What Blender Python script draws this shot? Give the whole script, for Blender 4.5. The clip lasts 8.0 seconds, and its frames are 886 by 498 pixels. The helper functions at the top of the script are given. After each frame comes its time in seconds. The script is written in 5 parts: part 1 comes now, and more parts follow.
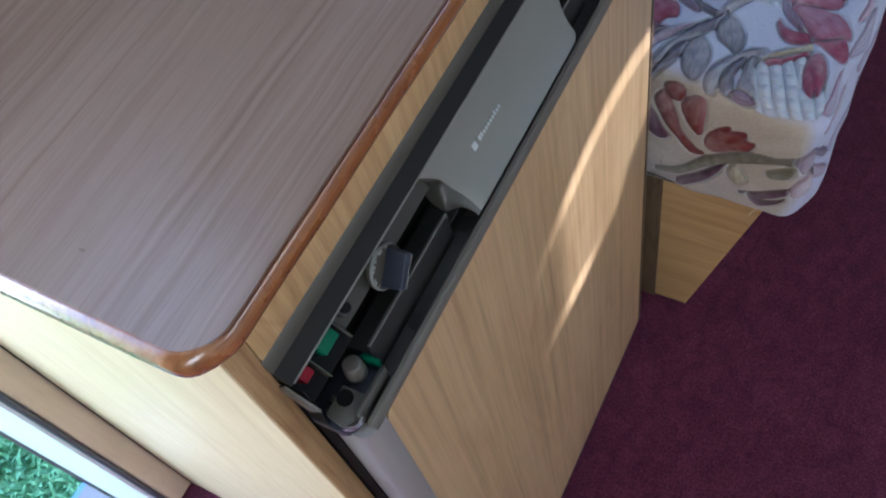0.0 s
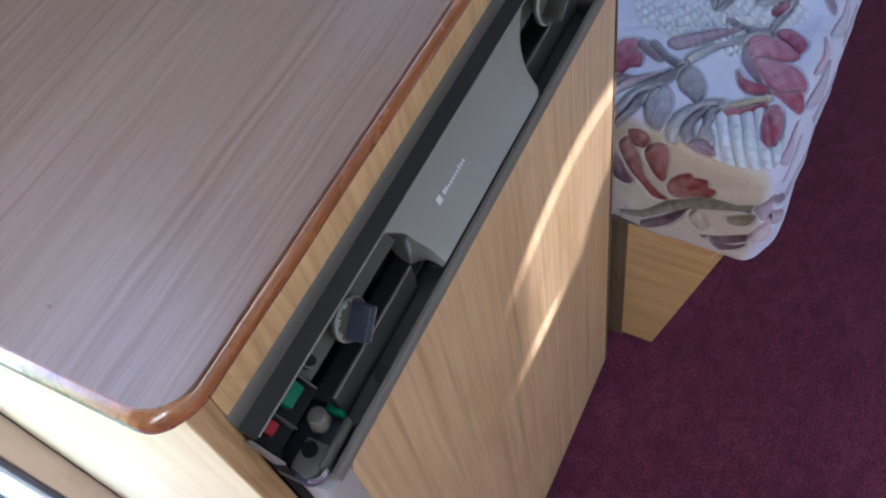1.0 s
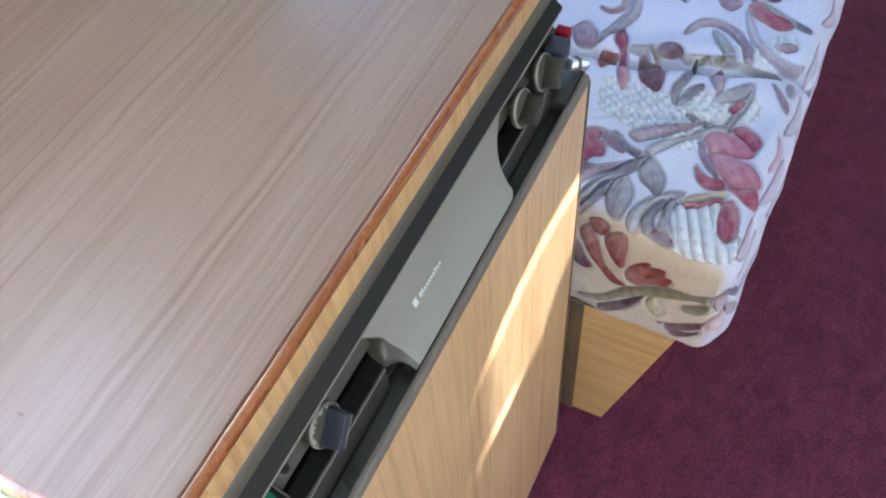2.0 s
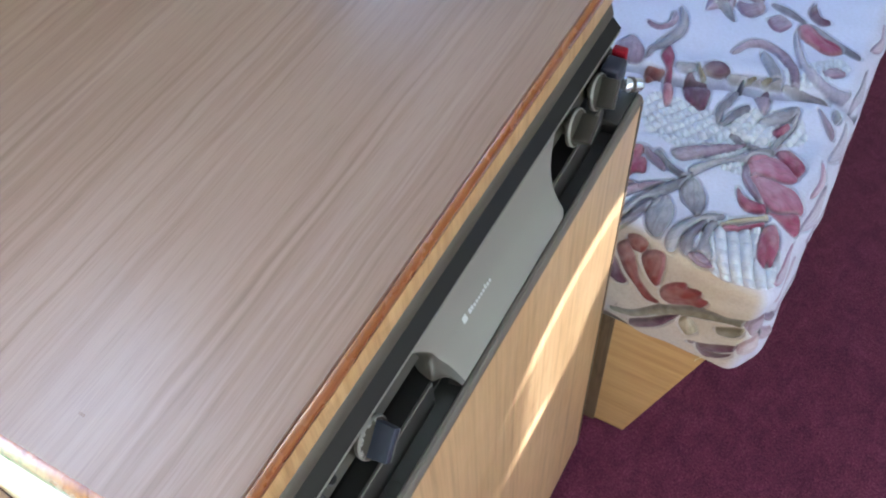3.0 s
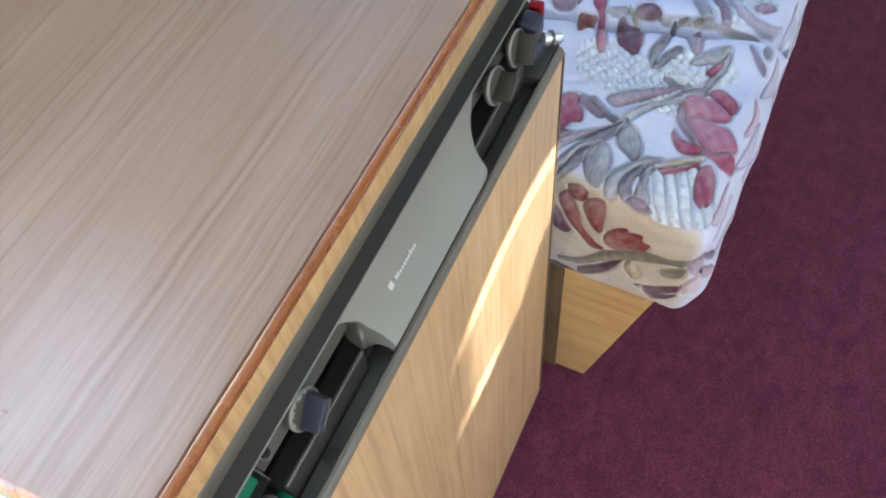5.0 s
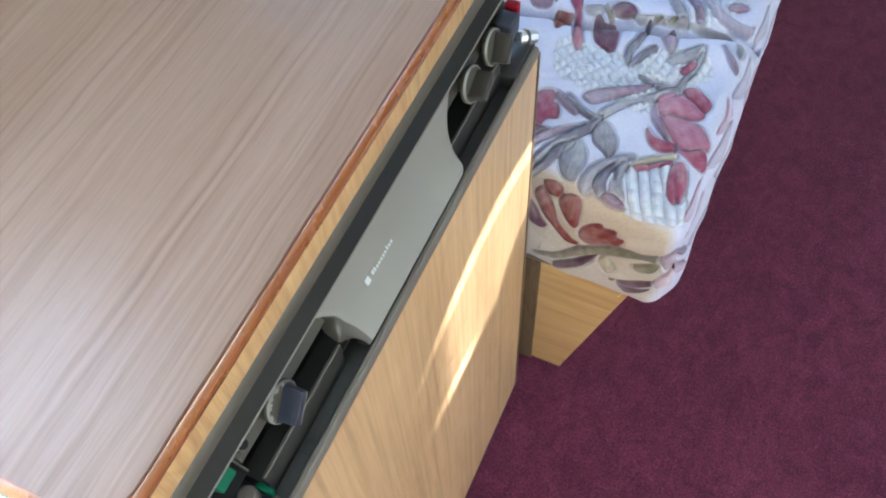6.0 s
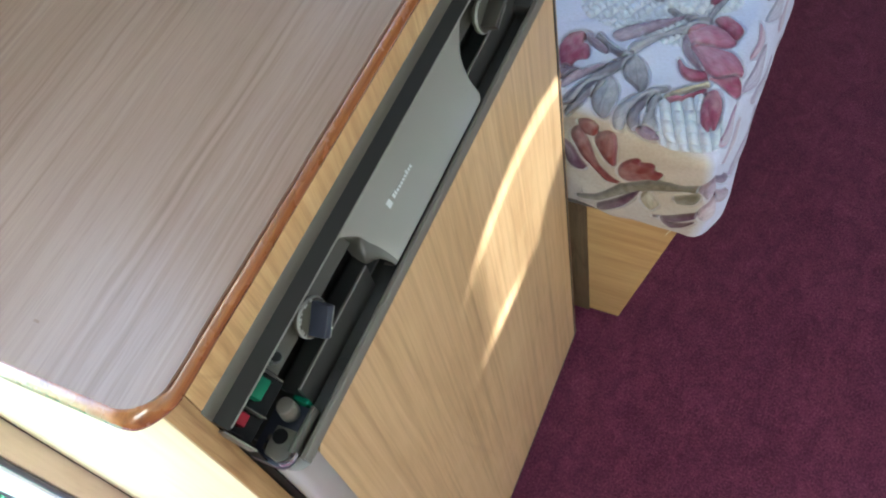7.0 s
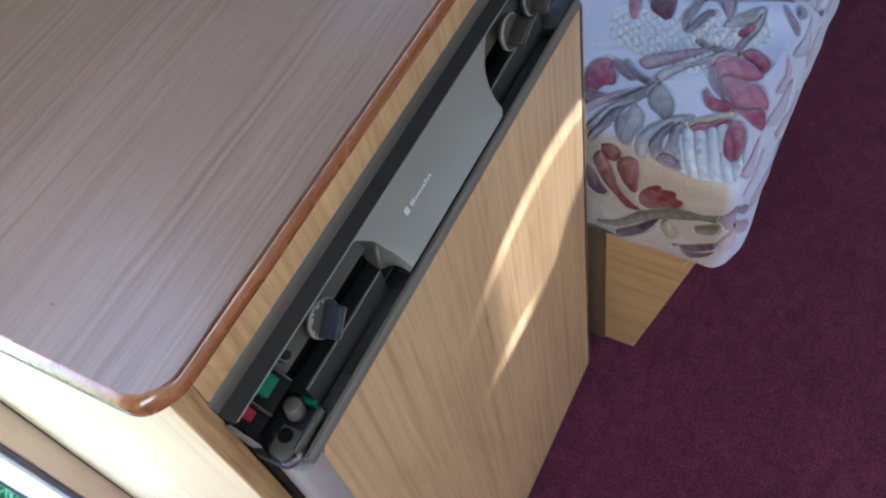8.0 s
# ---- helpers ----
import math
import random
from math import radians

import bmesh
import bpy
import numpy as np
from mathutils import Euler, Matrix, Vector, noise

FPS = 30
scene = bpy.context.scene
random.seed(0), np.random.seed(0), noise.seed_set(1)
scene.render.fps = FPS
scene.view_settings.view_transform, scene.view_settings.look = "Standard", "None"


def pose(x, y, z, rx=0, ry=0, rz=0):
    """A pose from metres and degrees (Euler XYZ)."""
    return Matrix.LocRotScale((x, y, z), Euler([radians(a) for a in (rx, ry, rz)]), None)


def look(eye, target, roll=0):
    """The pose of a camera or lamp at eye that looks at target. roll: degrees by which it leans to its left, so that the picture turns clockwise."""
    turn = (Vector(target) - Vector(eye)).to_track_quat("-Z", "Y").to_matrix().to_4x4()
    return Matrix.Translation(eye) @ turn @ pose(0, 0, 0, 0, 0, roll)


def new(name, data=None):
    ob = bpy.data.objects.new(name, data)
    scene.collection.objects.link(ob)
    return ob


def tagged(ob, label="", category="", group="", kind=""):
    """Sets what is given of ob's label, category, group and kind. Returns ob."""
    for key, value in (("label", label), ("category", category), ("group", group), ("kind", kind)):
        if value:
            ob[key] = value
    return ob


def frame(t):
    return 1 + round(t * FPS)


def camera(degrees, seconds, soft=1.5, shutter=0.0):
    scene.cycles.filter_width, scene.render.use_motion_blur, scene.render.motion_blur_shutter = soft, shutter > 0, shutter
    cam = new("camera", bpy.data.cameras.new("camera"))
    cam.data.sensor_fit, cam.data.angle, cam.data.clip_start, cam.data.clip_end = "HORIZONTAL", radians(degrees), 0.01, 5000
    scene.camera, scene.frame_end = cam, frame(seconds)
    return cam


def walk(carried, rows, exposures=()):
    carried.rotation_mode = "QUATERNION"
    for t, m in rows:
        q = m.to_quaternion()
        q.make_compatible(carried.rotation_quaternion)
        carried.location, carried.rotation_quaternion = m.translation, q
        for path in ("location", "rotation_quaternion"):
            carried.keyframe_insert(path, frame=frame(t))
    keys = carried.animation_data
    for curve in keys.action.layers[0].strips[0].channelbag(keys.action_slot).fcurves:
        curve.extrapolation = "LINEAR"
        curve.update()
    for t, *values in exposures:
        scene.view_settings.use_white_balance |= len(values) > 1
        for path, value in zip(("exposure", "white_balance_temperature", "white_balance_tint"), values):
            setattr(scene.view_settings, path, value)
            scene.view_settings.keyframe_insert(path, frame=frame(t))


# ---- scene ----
cam = camera(53.6, 8.0, soft=2.1)
METRES, EYE, TILT, LEAN, TURN = 0.31, 1.317, 0.0, 0.0, 42.5
ROWS = [
    (0.0, 0.0, 0.0, 0.0, -15.28, -58.45, 9.65),
    (0.3, 0.0238, -0.017, 0.012, -15.02, -56.95, 9.13),
    (0.5, 0.0329, -0.0126, 0.0302, -15.27, -56.15, 8.87),
    (0.8, 0.0276, 0.0039, 0.0489, -15.57, -55.59, 8.37),
    (1.0, 0.0341, 0.0126, 0.0607, -16.01, -56.67, 8.05),
    (1.2, 0.0346, 0.0185, 0.0721, -15.55, -57.2, 8.65),
    (1.5, 0.0262, 0.0771, 0.1067, -16.03, -55.08, 6.6),
    (1.8, 0.0212, 0.1129, 0.1331, -16.72, -54.46, 5.03),
    (2.0, -0.0049, 0.1312, 0.1618, -16.42, -53.84, 3.68),
    (2.2, -0.0426, 0.1582, 0.1714, -14.83, -53.7, 4.01),
    (3.3, -0.0801, 0.1907, 0.2118, -13.41, -54.16, 2.31),
    (3.5, -0.0628, 0.1995, 0.1966, -14.31, -54.07, 2.44),
    (3.8, -0.045, 0.204, 0.229, -15.06, -53.49, 2.12),
    (4.0, -0.047, 0.2182, 0.2323, -14.78, -54.79, 2.39),
    (4.2, -0.009, 0.2178, 0.2021, -15.36, -56.34, 4.98),
    (4.5, 0.0459, 0.1961, 0.2191, -17.09, -57.16, 4.14),
    (4.7, 0.0573, 0.1777, 0.2405, -17.7, -57.14, 3.81),
    (5.8, 0.0425, 0.1614, 0.2268, -16.89, -58.75, 3.36),
    (6.0, 0.058, 0.1523, 0.2809, -18.06, -58.05, 2.41),
    (6.2, 0.1026, 0.1077, 0.2879, -19.62, -57.82, 5.17),
    (6.5, 0.1683, 0.0006, 0.2716, -21.68, -58.4, 7.42),
    (6.8, 0.1532, -0.0573, 0.2377, -20.26, -58.5, 9.11),
    (7.0, 0.1323, -0.0831, 0.235, -18.69, -58.53, 8.89),
    (7.2, 0.1171, -0.0948, 0.2389, -17.41, -58.35, 8.31),
    (7.5, 0.1192, -0.1078, 0.2309, -16.75, -58.67, 7.41),
    (7.8, 0.1279, -0.124, 0.2291, -15.81, -57.2, 7.81),
    (8.0, 0.1301, -0.1337, 0.2136, -15.45, -56.1, 8.48),
]
EXPOSURES = [(0.0, 2.60, 5410, 12), (0.5, 2.74, 5410, 16), (1.0, 2.92, 5410, 18), (1.5, 3.22, 5500, 16), (1.8, 3.62, 5650, 8), (2.0, 3.66, 5800, 9),
             (3.5, 3.55, 5800, 10), (4.0, 3.65, 5810, 8), (4.5, 3.72, 5910, 8), (6.0, 3.80, 5910, 7), (6.2, 3.90, 5960, 8), (6.5, 3.96, 6000, 6),
             (7.0, 3.42, 5900, 4), (7.5, 2.98, 5610, 8), (8.0, 2.99, 5460, 13)]
walk(cam, [(t, pose(0, 0, EYE, TILT, LEAN, TURN) @ pose(METRES * x, METRES * y, METRES * z, 90 + pitch, roll, yaw)) for t, x, y, z, yaw, pitch, roll in ROWS],
     exposures=EXPOSURES)

# ---------------------------------------------------------------- light
world = bpy.data.worlds.new("sky")
scene.world = world
world.use_nodes = True
wn = world.node_tree.nodes
sky = wn.new("ShaderNodeTexSky")
sky.sky_type = "NISHITA"
sky.sun_disc = False
sky.sun_elevation = radians(31)
sky.sun_rotation = radians(72)
sky.dust_density = 2.0
wn["Background"].inputs["Strength"].default_value = 0.15
world.node_tree.links.new(sky.outputs[0], wn["Background"].inputs[0])

# sun: comes in from the far side of the van, over the bench
SUN_DIR = Vector((-0.82, -0.26, -0.50)).normalized()
sun = new("sun", bpy.data.lights.new("sun", "SUN"))
sun.data.energy, sun.data.angle, sun.data.color = 5.0, radians(0.75), (1.0, 0.975, 0.94)
sun.matrix_world = look((0, 0, 5), Vector((0, 0, 5)) + SUN_DIR)


def window_light(name, eye, target, w, h, watts, color):
    """Skylight through one opening, or an added fill from an unseen one."""
    ob = new(name, bpy.data.lights.new(name, "AREA"))
    ob.data.shape, ob.data.size, ob.data.size_y = "RECTANGLE", w, h
    ob.data.energy, ob.data.color = watts, color
    ob.matrix_world = look(eye, target)
    return ob


window_light("sky_kitchen_window", (-0.752, 0.215, 1.61), (0, 0.215, 1.45), 0.31, 0.32, 0.15, (0.70, 0.79, 1.0))
window_light("sky_bench_window", (-0.752, 1.40, 1.19), (0, 1.40, 1.08), 1.0, 0.54, 0.30, (0.40, 0.57, 1.0))
# added fills from the unseen far side, for cushion and fridge door
window_light("fill_far_window_bench_end", (1.385, 1.35, 1.36), (-0.15, 0.95, 0.5), 0.75, 0.40, 0.52, (0.44, 0.61, 1.0))
window_light("fill_far_window", (1.385, 0.30, 1.30), (0, 0.25, 0.9), 0.95, 0.40, 0.92, (0.98, 0.96, 0.97))
window_light("sky_entrance", (-1.45, -0.32, 0.97), (0.0, -0.25, 0.90), 1.40, 1.55, 11.7, (0.82, 0.91, 1.0))
# added fill at an unseen end window, for bench end, door and carpet
window_light("fill_end_window", (0.75, -1.585, 1.20), (0.25, 0.2, 0.3), 1.0, 0.50, 2.0, (1.0, 0.88, 0.74))


# ---------------------------------------------------------------- material helpers
def mat_new(name):
    m = bpy.data.materials.new(name)
    m.use_nodes = True
    nt = m.node_tree
    return m, nt, nt.nodes["Principled BSDF"]


def node(nt, kind, **values):
    n = nt.nodes.new(kind)
    for k, v in values.items():
        n.inputs[k.replace("_", " ")].default_value = v
    return n


def ramp(nt, fac, stops):
    r = nt.nodes.new("ShaderNodeValToRGB")
    els = r.color_ramp.elements
    while len(els) < len(stops):
        els.new(0.5)
    for e, (p, c) in zip(els, stops):
        e.position, e.color = p, (*c, 1)
    nt.links.new(fac, r.inputs[0])
    return r.outputs[0]


def mixed(nt, mode, fac, a, b):
    n = nt.nodes.new("ShaderNodeMix")
    n.data_type, n.blend_type = "RGBA", mode
    if isinstance(fac, float):
        n.inputs[0].default_value = fac
    else:
        nt.links.new(fac, n.inputs[0])
    for sock, v in ((n.inputs[6], a), (n.inputs[7], b)):
        if isinstance(v, tuple):
            sock.default_value = (*v, 1)
        else:
            nt.links.new(v, sock)
    return n.outputs[2]


def stretched(nt, scale, loc=(0, 0, 0)):
    tc = nt.nodes.new("ShaderNodeTexCoord")
    mp = nt.nodes.new("ShaderNodeMapping")
    mp.inputs["Scale"].default_value = scale
    mp.inputs["Location"].default_value = loc
    nt.links.new(tc.outputs["Object"], mp.inputs[0])
    return mp.outputs[0]


def noise_of(nt, vec, scale, detail=3.0, rough=0.55, dist=0.0):
    n = node(nt, "ShaderNodeTexNoise", Scale=scale, Detail=detail, Roughness=rough, Distortion=dist)
    nt.links.new(vec, n.inputs["Vector"])
    return n.outputs["Fac"]


def bump_of(nt, bsdf, height, strength, dist=0.001):
    b = node(nt, "ShaderNodeBump", Strength=strength, Distance=dist)
    nt.links.new(height, b.inputs["Height"])
    nt.links.new(b.outputs[0], bsdf.inputs["Normal"])


def wood(name, dark, mid, light, along="z", rough=0.4, fine=1.0, broad=1.0, contrast=1.0, coat=0.0, shift=0.0, run=1.0):
    """Laminate with a printed grain: broad figure, streaks and fine pores, along one axis."""
    m, nt, p = mat_new(name)

    def sc(across, lengthwise):
        return tuple(lengthwise if a == along else across for a in "xyz")
    loc = (shift, shift * 1.7, shift * 0.6)
    figure = noise_of(nt, stretched(nt, sc(16 * broad, 1.7 * run), loc), 1.0, 3.0, 0.5, 0.9)
    rings = nt.nodes.new("ShaderNodeMath")
    rings.operation = "SINE"
    mul = nt.nodes.new("ShaderNodeMath")
    mul.operation, mul.inputs[1].default_value = "MULTIPLY", 60.0
    nt.links.new(figure, mul.inputs[0])
    nt.links.new(mul.outputs[0], rings.inputs[0])
    ring01 = nt.nodes.new("ShaderNodeMapRange")
    ring01.inputs[1].default_value = -1.0
    nt.links.new(rings.outputs[0], ring01.inputs[0])
    streak = noise_of(nt, stretched(nt, sc(170 * fine, 5 * run), loc), 1.0, 4.0, 0.6, 0.3)
    pores = noise_of(nt, stretched(nt, sc(900 * fine, 22 * run), loc), 1.0, 2.0, 0.6)
    base = ramp(nt, streak, [(0.30, dark), (0.5, mid), (0.72, light)])
    base = mixed(nt, "MULTIPLY", min(0.55 * contrast, 1.0), base, ramp(nt, ring01.outputs[0], [(0.0, (0.62, 0.52, 0.45)), (0.22, (0.86, 0.82, 0.78)), (0.55, (1, 1, 1))]))
    base = mixed(nt, "MULTIPLY", 0.45 * contrast, base, ramp(nt, pores, [(0.36, (0.55, 0.46, 0.40)), (0.52, (1, 1, 1))]))
    cloud = noise_of(nt, stretched(nt, (3, 3, 3), loc), 1.0, 2.0)
    base = mixed(nt, "MULTIPLY", 0.5, base, ramp(nt, cloud, [(0.3, (0.82, 0.80, 0.78)), (0.7, (1, 1, 1))]))
    nt.links.new(base, p.inputs["Base Color"])
    wear = noise_of(nt, stretched(nt, (30, 30, 30)), 1.0, 4.0)
    rr = nt.nodes.new("ShaderNodeMapRange")
    rr.inputs[3].default_value, rr.inputs[4].default_value = rough - 0.08, rough + 0.10
    nt.links.new(wear, rr.inputs[0])
    nt.links.new(rr.outputs[0], p.inputs["Roughness"])
    p.inputs["Coat Weight"].default_value = coat
    p.inputs["Coat Roughness"].default_value = 0.06
    bump_of(nt, p, pores, 0.12, 0.0004)
    return m


def plain(name, color, rough=0.45, metal=0.0, grain=400.0, vary=0.12, bump=0.08, spec=0.5):
    """Moulded or painted surface with slight mottling and fine texture."""
    m, nt, p = mat_new(name)
    big = noise_of(nt, stretched(nt, (14, 14, 14)), 1.0, 4.0)
    small = noise_of(nt, stretched(nt, (grain, grain, grain)), 1.0, 2.0)
    c = mixed(nt, "MULTIPLY", 1.0, color, ramp(nt, big, [(0.25, (1 - vary,) * 3), (0.75, (1, 1, 1))]))
    nt.links.new(c, p.inputs["Base Color"])
    rr = nt.nodes.new("ShaderNodeMapRange")
    rr.inputs[3].default_value, rr.inputs[4].default_value = max(rough - 0.07, 0.02), rough + 0.08
    nt.links.new(big, rr.inputs[0])
    nt.links.new(rr.outputs[0], p.inputs["Roughness"])
    p.inputs["Metallic"].default_value = metal
    p.inputs["Specular IOR Level"].default_value = spec
    bump_of(nt, p, small, bump, 0.0004)
    return m


# ---------------------------------------------------------------- materials
def laminate_material():
    """Printed wood grain: broad bands, groups of long fine lines, faint pores; satin melamine surface."""
    m, nt, p = mat_new("worktop_laminate")

    # long lines that wander a little; two widths
    sway = nt.nodes.new("ShaderNodeMapRange")
    sway.inputs[3].default_value, sway.inputs[4].default_value = -0.0034, 0.0034
    nt.links.new(noise_of(nt, stretched(nt, (26, 12, 1), (0.43, 0.21, 0)), 1.0, 1.0, 0.5), sway.inputs[0])
    tc = nt.nodes.new("ShaderNodeTexCoord")
    shift = nt.nodes.new("ShaderNodeCombineXYZ")
    nt.links.new(sway.outputs[0], shift.inputs[0])
    moved = nt.nodes.new("ShaderNodeVectorMath")
    nt.links.new(tc.outputs["Object"], moved.inputs[0])
    nt.links.new(shift.outputs[0], moved.inputs[1])

    def swayed(scale, loc=(0, 0, 0)):
        mp = nt.nodes.new("ShaderNodeMapping")
        mp.inputs["Scale"].default_value = scale
        mp.inputs["Location"].default_value = loc
        nt.links.new(moved.outputs[0], mp.inputs[0])
        return mp.outputs[0]
    wide = noise_of(nt, swayed((130, 1.3, 1)), 1.0, 1.0, 0.5, 0.0)
    lines = noise_of(nt, swayed((205, 1.8, 1), (11, 4, 0)), 1.0, 1.0, 0.5, 0.0)
    zone = noise_of(nt, stretched(nt, (13, 1.1, 1), (0.55, 0, 0)), 1.0, 1.0, 0.4)
    bands = noise_of(nt, stretched(nt, (26, 1.3, 1), (7, 2, 0)), 1.0, 2.0, 0.5, 0.5)
    streak = noise_of(nt, stretched(nt, (260, 4.0, 1), (2, 5, 0)), 1.0, 3.0, 0.6, 0.2)
    pores = noise_of(nt, stretched(nt, (900, 30, 1), (3, 1, 0)), 1.0, 2.0, 0.6)
    c = ramp(nt, bands, [(0.30, (0.228, 0.145, 0.106)), (0.5, (0.262, 0.173, 0.132)), (0.70, (0.288, 0.197, 0.157))])
    where = ramp(nt, zone, [(0.36, (0.16, 0.16, 0.16)), (0.56, (1, 1, 1))])
    c = mixed(nt, "MULTIPLY", where, c, ramp(nt, wide, [(0.34, (0.86, 0.825, 0.80)), (0.48, (0.98, 0.975, 0.97)), (0.64, (1.04, 1.045, 1.05))]))
    c = mixed(nt, "MULTIPLY", where, c, ramp(nt, lines, [(0.30, (0.83, 0.79, 0.765)), (0.50, (1.0, 1.0, 1.0)), (0.70, (1.06, 1.065, 1.07))]))
    c = mixed(nt, "MULTIPLY", 0.40, c, ramp(nt, streak, [(0.32, (0.86, 0.84, 0.82)), (0.62, (1.04, 1.04, 1.04))]))
    c = mixed(nt, "MULTIPLY", 0.35, c, ramp(nt, pores, [(0.36, (0.72, 0.67, 0.63)), (0.50, (1, 1, 1))]))
    nt.links.new(c, p.inputs["Base Color"])
    wear = noise_of(nt, stretched(nt, (24, 24, 24), (1.3, 0.7, 0)), 1.0, 4.0)
    rr = nt.nodes.new("ShaderNodeMapRange")
    rr.inputs[3].default_value, rr.inputs[4].default_value = 0.26, 0.31
    nt.links.new(wear, rr.inputs[0])
    nt.links.new(rr.outputs[0], p.inputs["Roughness"])
    p.inputs["Specular IOR Level"].default_value = 0.55
    bump_of(nt, p, pores, 0.10, 0.0003)
    return m


LAMINATE = laminate_material()
EDGING = wood("varnished_edging", (0.19, 0.060, 0.017), (0.30, 0.112, 0.033), (0.38, 0.155, 0.050), "y", 0.26, 1.0, 1.0, 0.30, 1.0)
edge_coat = EDGING.node_tree.nodes["Principled BSDF"].inputs
edge_coat["Coat Roughness"].default_value, edge_coat["Coat IOR"].default_value = 0.15, 1.55


EDGEDARK = plain("dark_edge_reflection", (0.125, 0.052, 0.024), 0.42)
SHADEOAK = wood("shade_oak", (0.085, 0.058, 0.030), (0.12, 0.083, 0.044), (0.15, 0.105, 0.058), "z", 0.5)
RAIL = wood("oak_rail", (0.40, 0.235, 0.10), (0.50, 0.312, 0.145), (0.58, 0.378, 0.187), "z", 0.42, 0.8, 1.0, 0.6)
STILE = wood("oak_stile", (0.27, 0.15, 0.065), (0.36, 0.21, 0.095), (0.44, 0.265, 0.125), "z", 0.45, 1.0, 1.0, 0.9, 0.0, 3.1)
ENDPANEL = wood("pale_oak_panel", (0.70, 0.52, 0.30), (0.76, 0.58, 0.35), (0.80, 0.62, 0.385), "z", 0.35, 0.6, 0.7, 0.15, 0.0, 5.3)
DOORWOOD = wood("oak_door_panel", (0.42, 0.265, 0.135), (0.555, 0.363, 0.193), (0.62, 0.425, 0.240), "z", 0.34, 0.70, 0.55, 0.36, 0.0, 1.37, 0.55)
BENCHWOOD = wood("bench_oak", (0.44, 0.26, 0.10), (0.52, 0.33, 0.14), (0.58, 0.38, 0.17), "x", 0.45, 0.5, 0.7, 0.4, 0.0, 7.7)
FASCIA = plain("fascia_plastic", (0.062, 0.055, 0.045), 0.38)
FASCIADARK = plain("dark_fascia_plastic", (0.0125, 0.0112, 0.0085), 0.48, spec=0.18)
LIPGREY = plain("lip_plastic", (0.078, 0.068, 0.052), 0.40)
SCOOP = plain("silver_grey_plastic", (0.205, 0.192, 0.172), 0.30, 0.0, 700, 0.06)
CONTROL = plain("control_grey_plastic", (0.056, 0.051, 0.040), 0.5, spec=0.25)
BLACK = plain("black_plastic", (0.026, 0.0245, 0.022), 0.45)
TROUGH = plain("trough_plastic", (0.032, 0.0315, 0.029), 0.45)
# near-black that puts the shade of recess, gap and holes into colour
SHADEVOID = plain("recess_shade", (0.009, 0.009, 0.009), 0.7, spec=0.1)
SHADERECESS = plain("shaded_recess_plastic", (0.050, 0.046, 0.038), 0.36)
KNOB = plain("knob_brown_grey", (0.085, 0.080, 0.068), 0.36)
WORN = plain("worn_plastic", (0.26, 0.25, 0.23), 0.42, 0.0, 900, 0.3)
GRIP = plain("dark_grip", (0.040, 0.037, 0.031), 0.4, spec=0.35)
KNOBBLUE = plain("knob_slate", (0.034, 0.039, 0.058), 0.36, spec=0.35)
MARK = plain("pale_marking", (0.27, 0.26, 0.24), 0.5)
LETTER = plain("pale_print", (0.50, 0.505, 0.51), 0.45, 0.0, 900, 0.05, 0.0)
GREEN = plain("green_plastic", (0.0015, 0.094, 0.047), 0.6, spec=0.2)
RED = plain("red_plastic", (0.21, 0.003, 0.013), 0.6, spec=0.2)
SILVER = plain("silver_trim", (0.42, 0.395, 0.37), 0.30, 0.35, 600, 0.08)
BRIGHT = plain("bright_zinc", (0.62, 0.65, 0.71), 0.24, 0.8, 500, 0.1)
TRIM = plain("door_edge_trim", (0.125, 0.110, 0.092), 0.4)
STEEL = plain("dull_steel", (0.33, 0.33, 0.34), 0.34, 0.9, 500, 0.2)
LINING = wood("cream_lining", (0.74, 0.60, 0.43), (0.78, 0.64, 0.47), (0.82, 0.68, 0.51), "z", 0.4, 0.4, 0.5, 0.15, 0.0, 2.2)
WHITE = plain("white_painted_metal", (0.82, 0.82, 0.80), 0.35, 0.0, 300, 0.05)
SEAL = plain("grey_rubber", (0.10, 0.105, 0.13), 0.45)
BOARD = plain("pale_wall_board", (0.62, 0.58, 0.50), 0.55, 0.0, 250, 0.08)
CEILING = plain("white_ceiling_board", (0.72, 0.71, 0.68), 0.6, 0.0, 250, 0.06)
BLUEPLASTIC = plain("blue_plastic", (0.05, 0.14, 0.36), 0.4)
THREAD = plain("cream_thread", (0.75, 0.68, 0.50), 0.8)
BLIND = plain("cream_blind", (0.6, 0.55, 0.45), 0.8)


def glazing(name, tint):
    m, nt, p = mat_new(name)
    clear = node(nt, "ShaderNodeBsdfTransparent", Color=(*tint, 1))
    gloss = node(nt, "ShaderNodeBsdfGlossy", Roughness=0.03)
    mix = nt.nodes.new("ShaderNodeMixShader")
    mix.inputs[0].default_value = 0.06
    nt.links.new(clear.outputs[0], mix.inputs[1])
    nt.links.new(gloss.outputs[0], mix.inputs[2])
    nt.links.new(mix.outputs[0], nt.nodes["Material Output"].inputs[0])
    return m


GLASS = glazing("acrylic_pane", (0.85, 0.87, 0.86))
SMOKED = glazing("smoked_acrylic", (0.80, 0.80, 0.80))
NET = glazing("sheer_net", (0.700, 0.700, 0.690))


